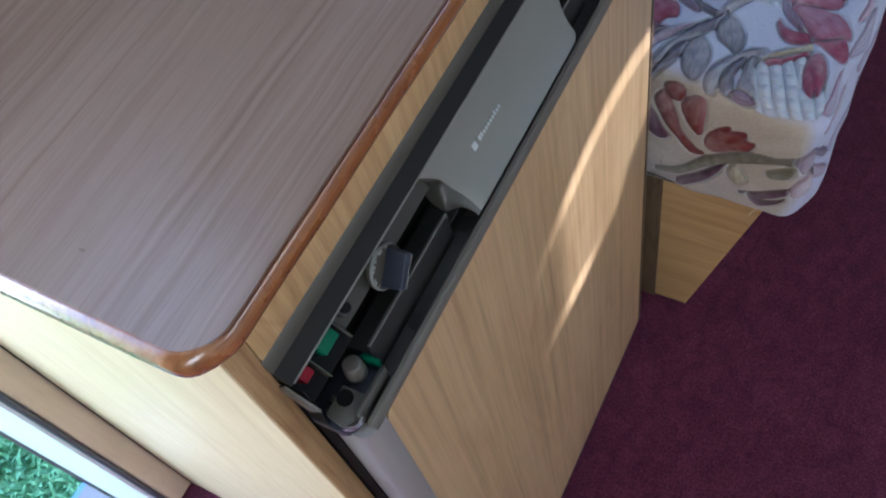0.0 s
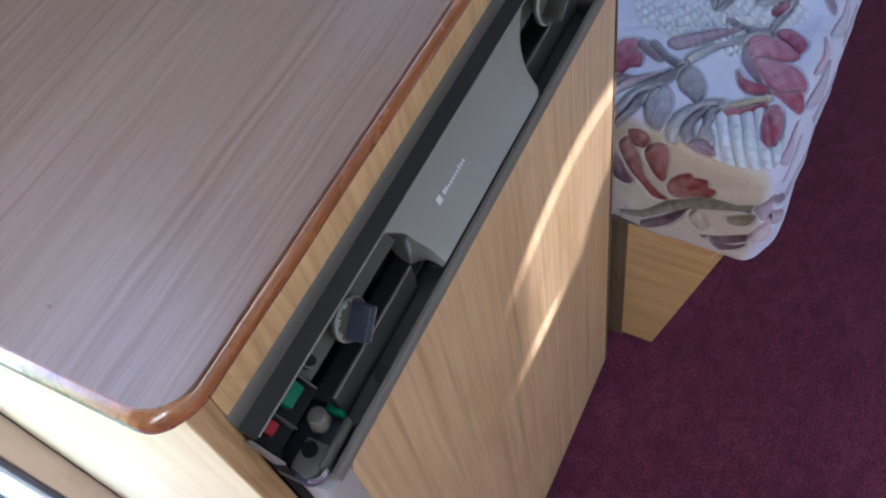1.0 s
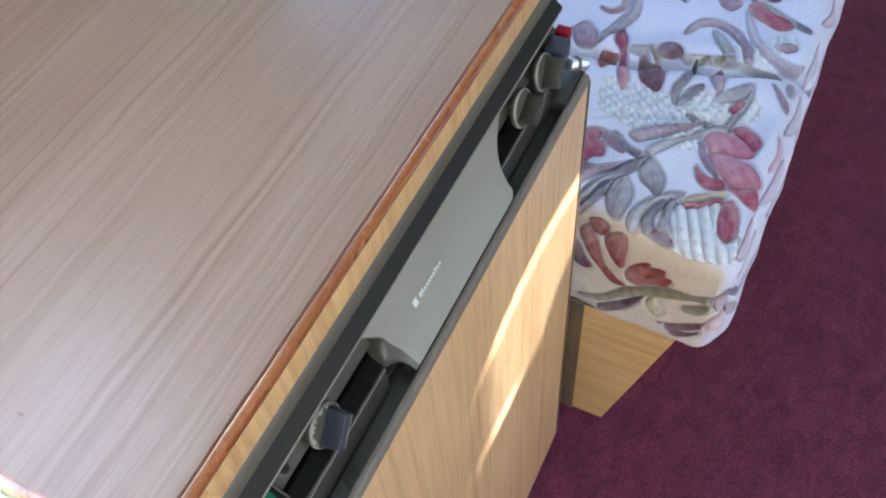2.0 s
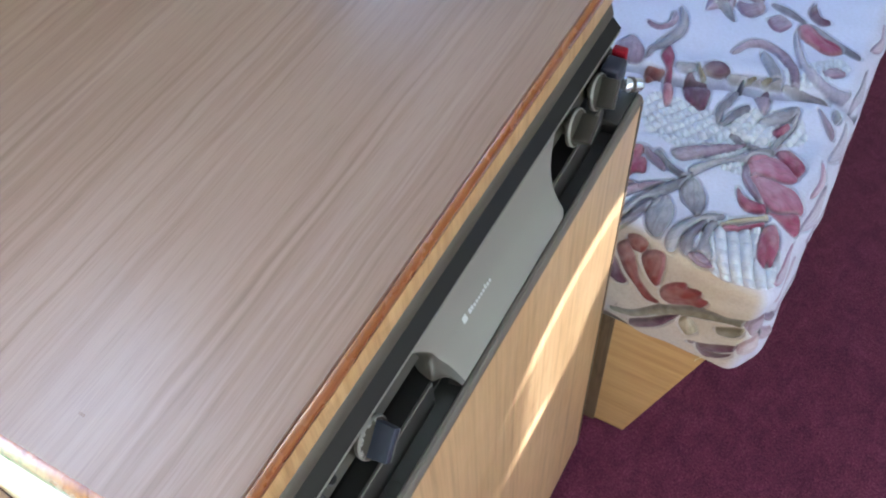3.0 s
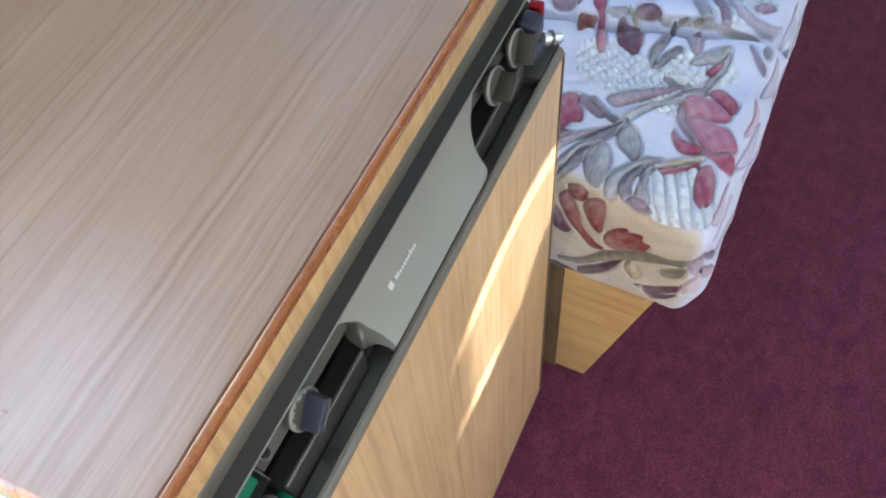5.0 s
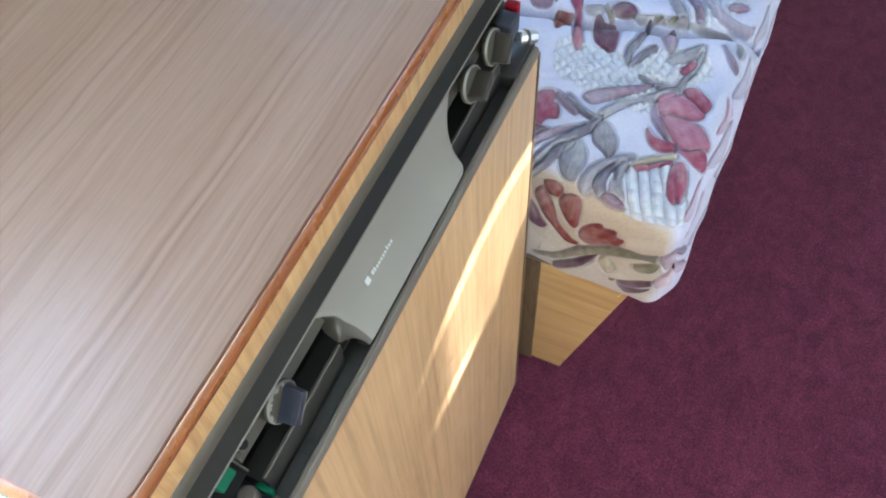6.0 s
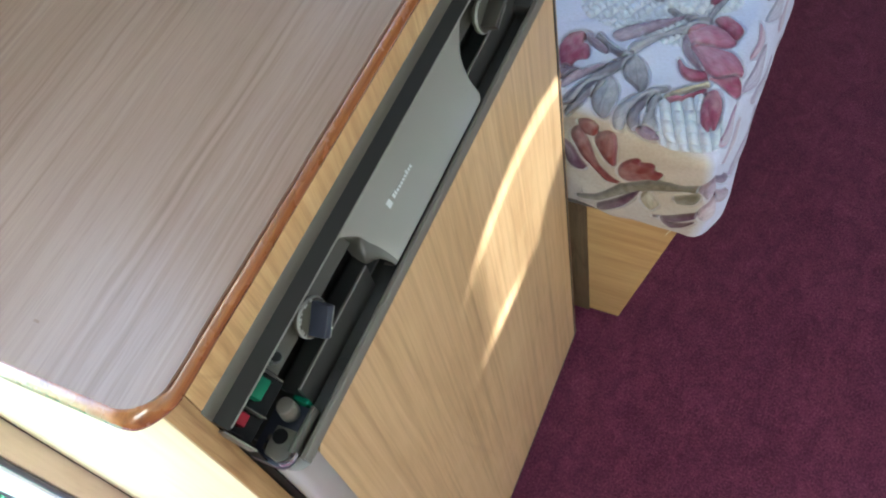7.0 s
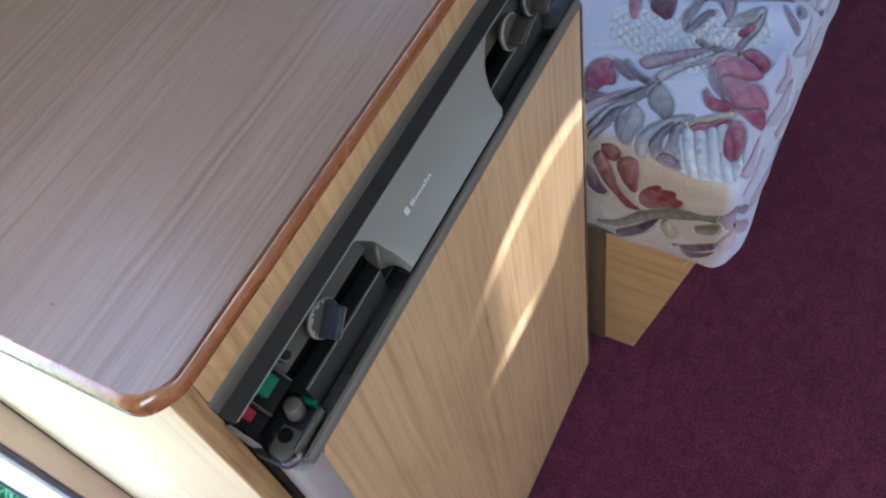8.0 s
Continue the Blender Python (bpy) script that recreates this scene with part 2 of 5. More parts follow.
def carpet_material():
    m, nt, p = mat_new("burgundy_carpet")
    fuzz = noise_of(nt, stretched(nt, (330, 330, 330)), 1.0, 4.0, 0.8)
    tread = noise_of(nt, stretched(nt, (7, 5, 5)), 1.0, 4.0, 0.6, 0.5)
    scuff = noise_of(nt, stretched(nt, (34, 24, 30), (2, 7, 0)), 1.0, 4.0, 0.65, 0.8)
    clump = noise_of(nt, stretched(nt, (120, 120, 120)), 1.0, 3.0, 0.7)
    col = ramp(nt, fuzz, [(0.33, (0.042, 0.006, 0.021)), (0.5, (0.105, 0.020, 0.049)), (0.68, (0.20, 0.062, 0.102))])
    col = mixed(nt, "MULTIPLY", 0.5, col, ramp(nt, clump, [(0.3, (0.60, 0.57, 0.60)), (0.62, (1, 1, 1))]))
    col = mixed(nt, "MULTIPLY", 0.7, col, ramp(nt, tread, [(0.3, (0.70, 0.66, 0.76)), (0.68, (1.0, 1.0, 1.0))]))
    col = mixed(nt, "MULTIPLY", 1.0, col, ramp(nt, scuff, [(0.34, (0.78, 0.76, 0.80)), (0.52, (1.0, 1.0, 1.0)), (0.72, (1.32, 1.36, 1.34))]))
    fleck = noise_of(nt, stretched(nt, (520, 520, 520), (5, 3, 1)), 1.0, 1.0, 0.5)
    col = mixed(nt, "MIX", ramp(nt, fleck, [(0.70, (0, 0, 0)), (0.78, (0.5, 0.5, 0.5))]), col, (0.34, 0.17, 0.19))
    nt.links.new(col, p.inputs["Base Color"])
    p.inputs["Roughness"].default_value = 0.95
    p.inputs["Specular IOR Level"].default_value = 0.1
    p.inputs["Sheen Weight"].default_value = 0.35
    p.inputs["Sheen Roughness"].default_value = 0.5
    p.inputs["Sheen Tint"].default_value = (0.75, 0.40, 0.52, 1)
    h = mixed(nt, "ADD", 1.0, fuzz, clump)
    bump_of(nt, p, h, 0.45, 0.003)
    return m


CARPET = carpet_material()


def fabric_material():
    m, nt, p = mat_new("quilted_floral_cotton")
    at = nt.nodes.new("ShaderNodeAttribute")
    at.attribute_name = "print"
    weave = noise_of(nt, stretched(nt, (1400, 1400, 1400)), 1.0, 2.0, 0.7)
    slub = noise_of(nt, stretched(nt, (220, 500, 220)), 1.0, 3.0, 0.6)
    c = mixed(nt, "MULTIPLY", 0.5, at.outputs["Color"], ramp(nt, slub, [(0.3, (0.76, 0.74, 0.72)), (0.6, (1, 1, 1))]))
    nt.links.new(c, p.inputs["Base Color"])
    p.inputs["Roughness"].default_value = 0.88
    p.inputs["Specular IOR Level"].default_value = 0.2
    p.inputs["Sheen Weight"].default_value = 0.12
    h = mixed(nt, "ADD", 1.0, weave, slub)
    bump_of(nt, p, h, 0.35, 0.0006)
    return m


FABRIC = fabric_material()


def grass_material():
    m, nt, p = mat_new("grass")
    n1 = noise_of(nt, stretched(nt, (60, 60, 60)), 1.0, 4.0, 0.7)
    n2 = noise_of(nt, stretched(nt, (1.5, 1.5, 1.5)), 1.0, 3.0)
    c = ramp(nt, n1, [(0.3, (0.06, 0.22, 0.09)), (0.5, (0.16, 0.43, 0.22)), (0.75, (0.28, 0.56, 0.34))])
    c = mixed(nt, "MULTIPLY", 0.5, c, ramp(nt, n2, [(0.3, (0.6, 0.6, 0.5)), (0.7, (1, 1, 1))]))
    nt.links.new(c, p.inputs["Base Color"])
    p.inputs["Roughness"].default_value = 0.7
    bump_of(nt, p, n1, 0.8, 0.01)
    return m


GRASS = grass_material()


# ---------------------------------------------------------------- mesh helpers
def smooth(a, b, x):
    k = min(max((x - a) / (b - a), 0.0), 1.0)
    return k * k * (3 - 2 * k)


def thing(name, base, label, category, kind="", group=""):
    ob = new(name)
    ob.empty_display_size = 0.05
    ob.location = base
    return tagged(ob, label, category, group, kind)


def base_of(ob):
    while ob.parent:
        ob = ob.parent
    return Vector(ob.location)


def finish(bm, name, material, smooth):
    me = bpy.data.meshes.new(name)
    bmesh.ops.recalc_face_normals(bm, faces=bm.faces)
    bm.to_mesh(me)
    bm.free()
    me.materials.append(material)
    if smooth:
        me.shade_smooth()
        me.set_sharp_from_angle(angle=radians(smooth if smooth is not True else 40))
    return me


def part(name, bm, material, parent, label="", smooth=True):
    """One mesh under a thing or a part; bm is in world metres."""
    bmesh.ops.translate(bm, verts=bm.verts, vec=-base_of(parent))
    ob = new(name, finish(bm, name, material, smooth))
    ob.parent = parent
    if label:
        ob["label"] = label
    return ob


def solo(name, bm, material, label, category="", kind="", smooth=True):
    ob = new(name, finish(bm, name, material, smooth))
    return tagged(ob, label, category, "", kind)


def box(x0, x1, y0, y1, z0, z1, bev=0.0, seg=2, bm=None):
    bm = bm or bmesh.new()
    out = bmesh.ops.create_cube(bm, size=1.0, matrix=Matrix.LocRotScale(
        ((x0 + x1) / 2, (y0 + y1) / 2, (z0 + z1) / 2), None, (abs(x1 - x0), abs(y1 - y0), abs(z1 - z0))))
    if bev:
        edges = list({e for v in out["verts"] for e in v.link_edges})
        bmesh.ops.bevel(bm, geom=edges, offset=bev, segments=seg, profile=0.5, affect="EDGES")
    return bm


def tube(p0, p1, r0, r1=None, seg=24, bev=0.0, bm=None):
    """Solid round bar from p0 to p1."""
    bm = bm or bmesh.new()
    p0, p1 = Vector(p0), Vector(p1)
    d = p1 - p0
    m = Matrix.Translation((p0 + p1) / 2) @ d.to_track_quat("Z", "Y").to_matrix().to_4x4()
    out = bmesh.ops.create_cone(bm, cap_ends=True, segments=seg, radius1=r0, radius2=r1 or r0, depth=d.length, matrix=m)
    if bev:
        rim = [e for e in {e for v in out["verts"] for e in v.link_edges} if any(len(f.verts) > 4 for f in e.link_faces)]
        bmesh.ops.bevel(bm, geom=rim, offset=bev, segments=3, profile=0.5, affect="EDGES")
    return bm


def sweep_y(profile, y0, y1, steps=1, bm=None):
    """Closed (x, z) outline drawn out along y."""
    bm = bm or bmesh.new()
    rows = []
    for i in range(steps + 1):
        y = y0 + (y1 - y0) * i / steps
        rows.append([bm.verts.new((x, y, z)) for x, z in profile])
    n = len(profile)
    for a, b in zip(rows, rows[1:]):
        for i in range(n):
            bm.faces.new((a[i], a[(i + 1) % n], b[(i + 1) % n], b[i]))
    bm.faces.new(rows[0])
    bm.faces.new(rows[-1][::-1])
    return bm


def prism(outline, axis, a0, a1, bev=0.0, seg=2):
    """Closed outline in the plane across axis, with thickness from a0 to a1."""
    bm = bmesh.new()

    def at3(u, v, a):
        return {"x": (a, u, v), "y": (u, a, v), "z": (u, v, a)}[axis]
    lo = [bm.verts.new(at3(u, v, a0)) for u, v in outline]
    hi = [bm.verts.new(at3(u, v, a1)) for u, v in outline]
    n = len(outline)
    for i in range(n):
        bm.faces.new((lo[i], lo[(i + 1) % n], hi[(i + 1) % n], hi[i]))
    bm.faces.new(lo[::-1])
    bm.faces.new(hi)
    bmesh.ops.recalc_face_normals(bm, faces=bm.faces)
    if bev:
        edges = [e for e in bm.edges if e.calc_face_angle(0) > 0.6]
        bmesh.ops.bevel(bm, geom=edges, offset=bev, segments=seg, profile=0.5, affect="EDGES")
    return bm


def arc(cx, cy, r, a0, a1, n):
    return [(cx + r * math.cos(radians(a0 + (a1 - a0) * i / n)), cy + r * math.sin(radians(a0 + (a1 - a0) * i / n))) for i in range(n + 1)]


def holed_wall(name, x0, x1, y0, y1, z0, z1, holes, material, label):
    """A wall in the yz plane with openings that go through it; holes are (y0, y1, z0, z1)."""
    bm = bmesh.new()
    ys = sorted({y0, y1, *[h[0] for h in holes], *[h[1] for h in holes]})
    zs = sorted({z0, z1, *[h[2] for h in holes], *[h[3] for h in holes]})
    for ya, yb in zip(ys, ys[1:]):
        for za, zb in zip(zs, zs[1:]):
            ym, zm = (ya + yb) / 2, (za + zb) / 2
            if not any(h[0] < ym < h[1] and h[2] < zm < h[3] for h in holes):
                box(x0, x1, ya, yb, za, zb, bm=bm)
    bmesh.ops.remove_doubles(bm, verts=bm.verts, dist=1e-5)
    seen, dup = {}, []
    for f in bm.faces:
        k = tuple(round(c, 5) for c in f.calc_center_median())
        if k in seen:
            dup += [f, seen[k]]
        seen[k] = f
    bmesh.ops.delete(bm, geom=list(set(dup)), context="FACES_ONLY")
    return solo(name, bm, material, label, kind="structure", smooth=False)


# ---------------------------------------------------------------- the van's shell
XW, XE, YS, YN, ZC = -0.765, 1.40, -1.60, 2.60, 1.98
DOOR_Y0, DOOR_Y1 = -0.64, 0.043

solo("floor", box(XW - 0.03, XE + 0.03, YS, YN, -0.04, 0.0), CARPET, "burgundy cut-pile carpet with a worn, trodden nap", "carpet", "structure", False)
holed_wall("wall_west", XW - 0.03, XW, YS, YN, 0.0, ZC,
           [(DOOR_Y0, DOOR_Y1, 0.0, 1.80), (0.055, 0.375, 1.44, 1.78), (0.90, 1.90, 0.92, 1.46)],
           LINING, "cream wood-effect lining of the van's side wall")
holed_wall("wall_east", XE, XE + 0.03, YS, YN, 0.0, ZC, [(-0.2, 1.75, 1.02, 1.70)], BOARD, "pale board lining of the far side wall")
bm = box(XW - 0.03, XE + 0.03, YS - 0.03, YS, -0.04, 0.97)
box(XW - 0.03, XE + 0.03, YS - 0.03, YS, 1.53, ZC, bm=bm)
box(XW - 0.03, 0.22, YS - 0.03, YS, 0.97, 1.53, bm=bm)
box(1.28, XE + 0.03, YS - 0.03, YS, 0.97, 1.53, bm=bm)
solo("wall_south", bm, BOARD, "pale board lining of the end wall", "", "structure", False)
solo("wall_north", box(XW - 0.03, XE + 0.03, YN, YN + 0.03, -0.04, ZC), BOARD, "pale board lining of the end wall", "", "structure", False)
solo("ceiling", box(XW - 0.03, XE + 0.03, YS - 0.03, YN + 0.03, ZC, ZC + 0.03), CEILING, "white board ceiling", "", "structure", False)

# entrance: rubber seal, white metal frame, threshold
door_1 = thing("door_1", (-0.79, 0.02, 0.0), "open entrance with white metal frame and grey rubber seal", "doorway", "structure")
seal_profile = [(XW + 0.006, 0.0345), (XW + 0.006, 0.0425), (XW - 0.012, 0.0425), (XW - 0.012, 0.0345)]
part("rubber_seal", prism([(a, b) for a, b in seal_profile], "z", 0.004, 1.78, 0.002), SEAL, door_1, "blue-grey rubber door seal")
part("rubber_seal", tube((XW + 0.004, 0.0385, 0.006), (XW + 0.004, 0.0385, 1.78), 0.0028, seg=12), SEAL, door_1, "round bead of the seal")
part("frame_post", prism([(-0.768, 0.0340), (-0.770, 0.0300), (-0.846, 0.0078), (-0.854, 0.0078), (-0.854, 0.0340)], "z", -0.06, 1.80), WHITE, door_1, "bright white metal frame post")
# grey strip stands in for the shade along the post's outer edge
part("post_shade", box(-0.860, -0.848, 0.0035, 0.0075, -0.06, 1.80, 0.0015), STEEL, door_1, "thin grey strip for the shade along the post's edge")
part("frame_post", box(-0.800, -0.768, -0.64, -0.61, -0.06, 1.80, 0.003), WHITE, door_1, "white metal frame post")
part("threshold", box(-0.806, -0.768, -0.609, 0.003, -0.06, -0.006, 0.003), STEEL, door_1, "metal threshold")
part("jamb_strip", box(XW, XW + 0.008, 0.044, 0.0835, 0.0, 1.80, 0.0035, 3), LINING, door_1, "cream rounded jamb strip")

# far window, unseen and added to shape the sun streaks: blind drawn down to leave a slit, smoked pane between two clear
# edges
window_1 = thing("window_1", (XE + 0.015, 0.8, 1.02), "unseen side window, added with its cream blind to shape the sun streaks", "window", "structure")
window_2 = thing("window_2", (XW - 0.015, 0.215, 1.44), "kitchen window above the worktop", "window", "structure")
window_3 = thing("window_3", (XW - 0.015, 1.4, 0.92), "window above the bench", "window", "structure")
# window_4 is unseen, an opening added for the fill in the end wall
window_4 = thing("window_4", (0.75, YS - 0.015, 0.97), "unseen end window, added to carry the fill light", "window", "structure")
pane = part("pane", box(0.22, 1.28, YS - 0.024, YS - 0.021, 0.97, 1.53), GLASS, window_4, "", False)
pane.visible_shadow = False
for z0 in (0.95, 1.53):
    part("window_frame", box(0.20, 1.30, YS - 0.034, YS - 0.030, z0, z0 + 0.02), WHITE, window_4)
for w, y0, y1, z0, z1 in ((window_2, 0.055, 0.375, 1.44, 1.78), (window_3, 0.90, 1.90, 0.92, 1.46)):
    part("window_frame", box(XW - 0.034, XW - 0.030, y0 - 0.02, y1 + 0.02, z0 - 0.02, z0), WHITE, w)
    part("window_frame", box(XW - 0.034, XW - 0.030, y0 - 0.02, y1 + 0.02, z1, z1 + 0.02), WHITE, w)
    pane = part("pane", box(XW - 0.024, XW - 0.021, y0, y1, z0, z1), GLASS, w, "", False)
    pane.visible_shadow = False
part("window_frame", box(XE + 0.030, XE + 0.034, -0.22, 1.77, 1.00, 1.02), WHITE, window_1)
part("window_frame", box(XE + 0.030, XE + 0.034, -0.22, 1.77, 1.70, 1.72), WHITE, window_1)
# the blind, added as a sun mask, hangs in two lengths that leave a slit, closed at its ends by the curtain folds
SY0, SY1 = 0.800, 1.147


def slit_low(y):
    return 1.457 + 0.036 * smooth(1.035, 1.065, y) + 0.38 * max(0.0, y - 1.055) + 0.030 * smooth(0.850, 0.800, y)


def slit_high(y):
    return 1.663 - 1.5 * (y - 1.02) ** 2


def net_low(y):
    return slit_low(y) + 0.002 + 0.015 * smooth(1.00, 0.92, y)


def blind_strip(lower, upper, x0, x1, n=24):
    bm = bmesh.new()
    rows = []
    for i in range(n + 1):
        y = SY0 + (SY1 - SY0) * i / n
        rows.append([bm.verts.new((x, y, z)) for x, z in ((x0, lower(y)), (x1, lower(y)), (x1, upper(y)), (x0, upper(y)))])
    for a, c in zip(rows, rows[1:]):
        for i in range(4):
            bm.faces.new((a[i], a[(i + 1) % 4], c[(i + 1) % 4], c[i]))
    bm.faces.new(rows[0])
    bm.faces.new(rows[-1][::-1])
    return bm


part("blind", blind_strip(lambda y: 1.02, slit_low, XE + 0.012, XE + 0.014), BLIND, window_1, "lower length of the cream blind, added to mask the sun")
part("blind", blind_strip(slit_high, lambda y: 1.70, XE + 0.012, XE + 0.014), BLIND, window_1, "upper length of the cream blind, added to mask the sun")
part("blind", box(XE + 0.012, XE + 0.014, -0.2, SY0, 1.02, 1.70), BLIND, window_1, "end piece of the cream blind, added to mask the sun")
part("blind", box(XE + 0.012, XE + 0.014, SY1, 1.75, 1.02, 1.70), BLIND, window_1, "end piece of the cream blind, added to mask the sun")
part("sun_net", blind_strip(net_low, lambda y: slit_high(y) - 0.0085, XE + 0.0165, XE + 0.0170), NET, window_1, "sheer net added to dim the sun between the two streaks")
part("sun_net", blind_strip(lambda y: net_low(y) + 0.010 * smooth(1.03, 0.93, y), lambda y: slit_high(y) - 0.0075, XE + 0.0175, XE + 0.0180), NET, window_1, "second fold of the sheer net added to dim the sun")
for k, yf in enumerate((0.845, 0.868, 0.890, 0.915)):
    part("sun_net_fold", box(XE + 0.0245 + 0.002 * k, XE + 0.0250 + 0.002 * k, SY0 - 0.02, yf, 1.40, 1.70), NET, window_1, "fold of net added to fade the streaks' end", False)
part("pane", box(XE + 0.020, XE + 0.023, -0.2, 1.75, 1.02, 1.70), SMOKED, window_1, "smoked acrylic pane added to dim the sun", False)

# ---------------------------------------------------------------- outside
bm = bmesh.new()
bmesh.ops.create_grid(bm, x_segments=2, y_segments=2, size=400.0, matrix=Matrix.Translation((0, 0, -0.42)))
solo("ground", bm, GRASS, "sunlit lawn outside the van", "lawn", "structure", False)


def grass_patch():
    rng = random.Random(5)
    verts, faces = [], []
    for _ in range(9000):
        x, y = rng.uniform(-2.2, -0.86), rng.uniform(-0.55, 0.35)
        a, h, w = rng.uniform(0, 6.28), rng.uniform(0.012, 0.045), rng.uniform(0.002, 0.007)
        lean, dx, dy = rng.uniform(0.3, 1.4) * h, math.cos(a), math.sin(a)
        n = len(verts)
        verts += [(x - dy * w, y + dx * w, -0.42), (x + dy * w, y - dx * w, -0.42),
                  (x + dx * lean * 0.5 + dy * w, y + dy * lean * 0.5 - dx * w, -0.42 + h * 0.8),
                  (x + dx * lean * 0.5 - dy * w, y + dy * lean * 0.5 + dx * w, -0.42 + h * 0.8),
                  (x + dx * lean, y + dy * lean, -0.42 + h)]
        faces += [(n, n + 1, n + 2, n + 3), (n + 3, n + 2, n + 4)]
    me = bpy.data.meshes.new("grass")
    me.from_pydata(verts, [], faces)
    me.materials.append(GRASS)
    return tagged(new("grass", me), "short green grass blades in the sun", "grass", "", "stuff")


grass_patch()
step = thing("doorstep", (-1.05, -0.02, -0.42), "blue plastic doorstep standing on the grass", "step")
part("tread", box(-1.060, -0.875, -0.30, 0.06, -0.20, -0.175, 0.006), BLUEPLASTIC, step)
part("mat", box(-1.044, -0.885, -0.29, 0.05, -0.1755, -0.170, 0.001), SEAL, step, "dark rubber mat on the tread")
for yy in (-0.28, 0.02):
    part("leg", box(-1.04, -0.895, yy, yy + 0.02, -0.42, -0.199, 0.004), BLUEPLASTIC, step)

# ---------------------------------------------------------------- kitchen cabinet
Y0, Y1 = 0.083, 0.640          # ends of the cabinet
cab = thing("kitchen_cabinet", (-0.5, 0.36, 0.0), "pale oak-effect kitchen cabinet housing the fridge", "cabinet")
part("end_panel", box(-0.7645, -0.2552, Y0, Y0 + 0.015, 0.0, 0.9187, 0.0008), ENDPANEL, cab, "pale cream oak-effect end panel")
part("stile", box(-0.2550, -0.2508, Y0 + 0.0002, 0.1008, 0.0, 0.9188, 0.0007), STILE, cab, "brown oak front stile")
part("rail", box(-0.2605, -0.2503, 0.1013, Y1, 0.8858, 0.9188, 0.0006), RAIL, cab, "honey oak top rail")
part("side_panel", box(-0.7645, -0.2606, Y1 - 0.012, Y1, 0.0, 0.9187, 0.0008), ENDPANEL, cab, "pale oak side panel")
part("floor_board", box(-0.7645, -0.256, Y0 + 0.0155, Y1 - 0.0155, 0.001, 0.012), BENCHWOOD, cab)
part("corner_strip", box(XW, XW + 0.0115, Y0 - 0.0016, Y0 - 0.0002, 0.0, 0.9187), BLACK, cab, "dark joint between panel and wall")

# worktop: laminate sheet with a rounded front corner and a varnished nosing round it
worktop = thing("worktop", (-0.5, 0.36, 0.91), "brown wood-grain laminate worktop with varnished edging", "worktop")
XF, YF, RC = -0.2476, 0.0732, 0.026


def skew(y):
    """The front edge runs out slightly towards its far end."""
    return 0.0030 * max(0.0, y - 0.10)


def worktop_outline(end, front, wander=0.0):
    """Plan of the top, let out past the edging line by the given lengths at its end and its front; the front's cut edge wanders a little."""
    pts = [(XW, YF - end)]
    for i in range(15):
        a, out = radians(-90 + 90 * i / 14), end + (front - end) * smooth(0.45, 1.0, i / 14)
        pts.append((XF - RC + (RC + out) * math.cos(a), YF + RC + (RC + out) * math.sin(a)))
    n_front = 46
    for i in range(1, n_front):
        y = YF + RC + (0.645 - YF - RC) * i / n_front
        k = noise.noise(Vector((y * 38, 3.1, 0))) + 0.7 * noise.noise(Vector((y * 130, 8.2, 0)))
        pts.append((XF + skew(y) + front + wander * k, y))
    return [*pts, (XF + skew(0.645) + front, 0.645), (XW, 0.645)]


part("laminate", prism(worktop_outline(-0.0006, 0.0004, 0.0006), "z", 0.9382, 0.940), LAMINATE, worktop, "", False)
# dark strip colours in the varnished edging's reflection of the dim interior
part("edge_reflection", prism(worktop_outline(-0.0030, 0.0009, 0.0003), "z", 0.9340, 0.93815), EDGEDARK, worktop, "dark brown line for the edging's reflection of the dim interior", False)
core = [(XW, YF + 0.006), *arc(XF - RC, YF + RC, RC - 0.006, -90, 0, 10), (XF + skew(0.645) - 0.006, 0.645), (XW, 0.645)]
part("core", prism(core, "z", 0.9190, 0.9328), BENCHWOOD, worktop, "chipboard core")


def nosing(first, last):
    """Rounded edging that follows the end, the corner and the front."""
    path = [(XW, YF, 0.0, -1.0)]
    for i in range(15):
        a = radians(-90 + 90 * i / 14)
        path.append((XF - RC + RC * math.cos(a), YF + RC + RC * math.sin(a), math.cos(a), math.sin(a)))
    n_long = 60
    for i in range(1, n_long + 1):
        y = YF + RC + (0.645 - YF - RC) * i / n_long
        path.append((XF + skew(y), y, 1.0, 0.0))
    prof = [(-0.0030, 0.9396), (-0.0002, 0.9397), (0.0010, 0.9388), (0.0020, 0.9368), (0.0029, 0.9340), (0.0035, 0.9305), (0.0037, 0.9268),
            (0.0033, 0.9234), (0.0021, 0.9210), (0.0007, 0.9194), (-0.0020, 0.9190), (-0.0062, 0.9190)]
    bm = bmesh.new()
    rows = []
    for x, y, nx, ny in path[first:last]:
        wob = 0.0004 * noise.noise(Vector((x * 30, y * 30, 0)))
        low = 1.0 - 0.12 * smooth(0.75, 1.0, nx)
        belly = 0.0036 * (1.0 - smooth(0.35, 0.95, nx))
        row = []
        for d, z in prof:
            d += wob + belly * smooth(0.9406, 0.9330, z)
            row.append(bm.verts.new((x + nx * d, y + ny * d, 0.9190 + (z - 0.9190) * low)))
        rows.append(row)
    for a, b in zip(rows, rows[1:]):
        for i in range(len(prof) - 1):
            bm.faces.new((a[i], b[i], b[i + 1], a[i + 1]))
        bm.faces.new((a[0], a[-1], b[-1], b[0]))
    bm.faces.new(rows[0])
    bm.faces.new(rows[-1][::-1])
    return bm


part("edging", nosing(0, None), EDGING, worktop, "orange-brown varnished edging")

# ---------------------------------------------------------------- fridge
FL, FR = 0.0998, 0.626         # fascia ends
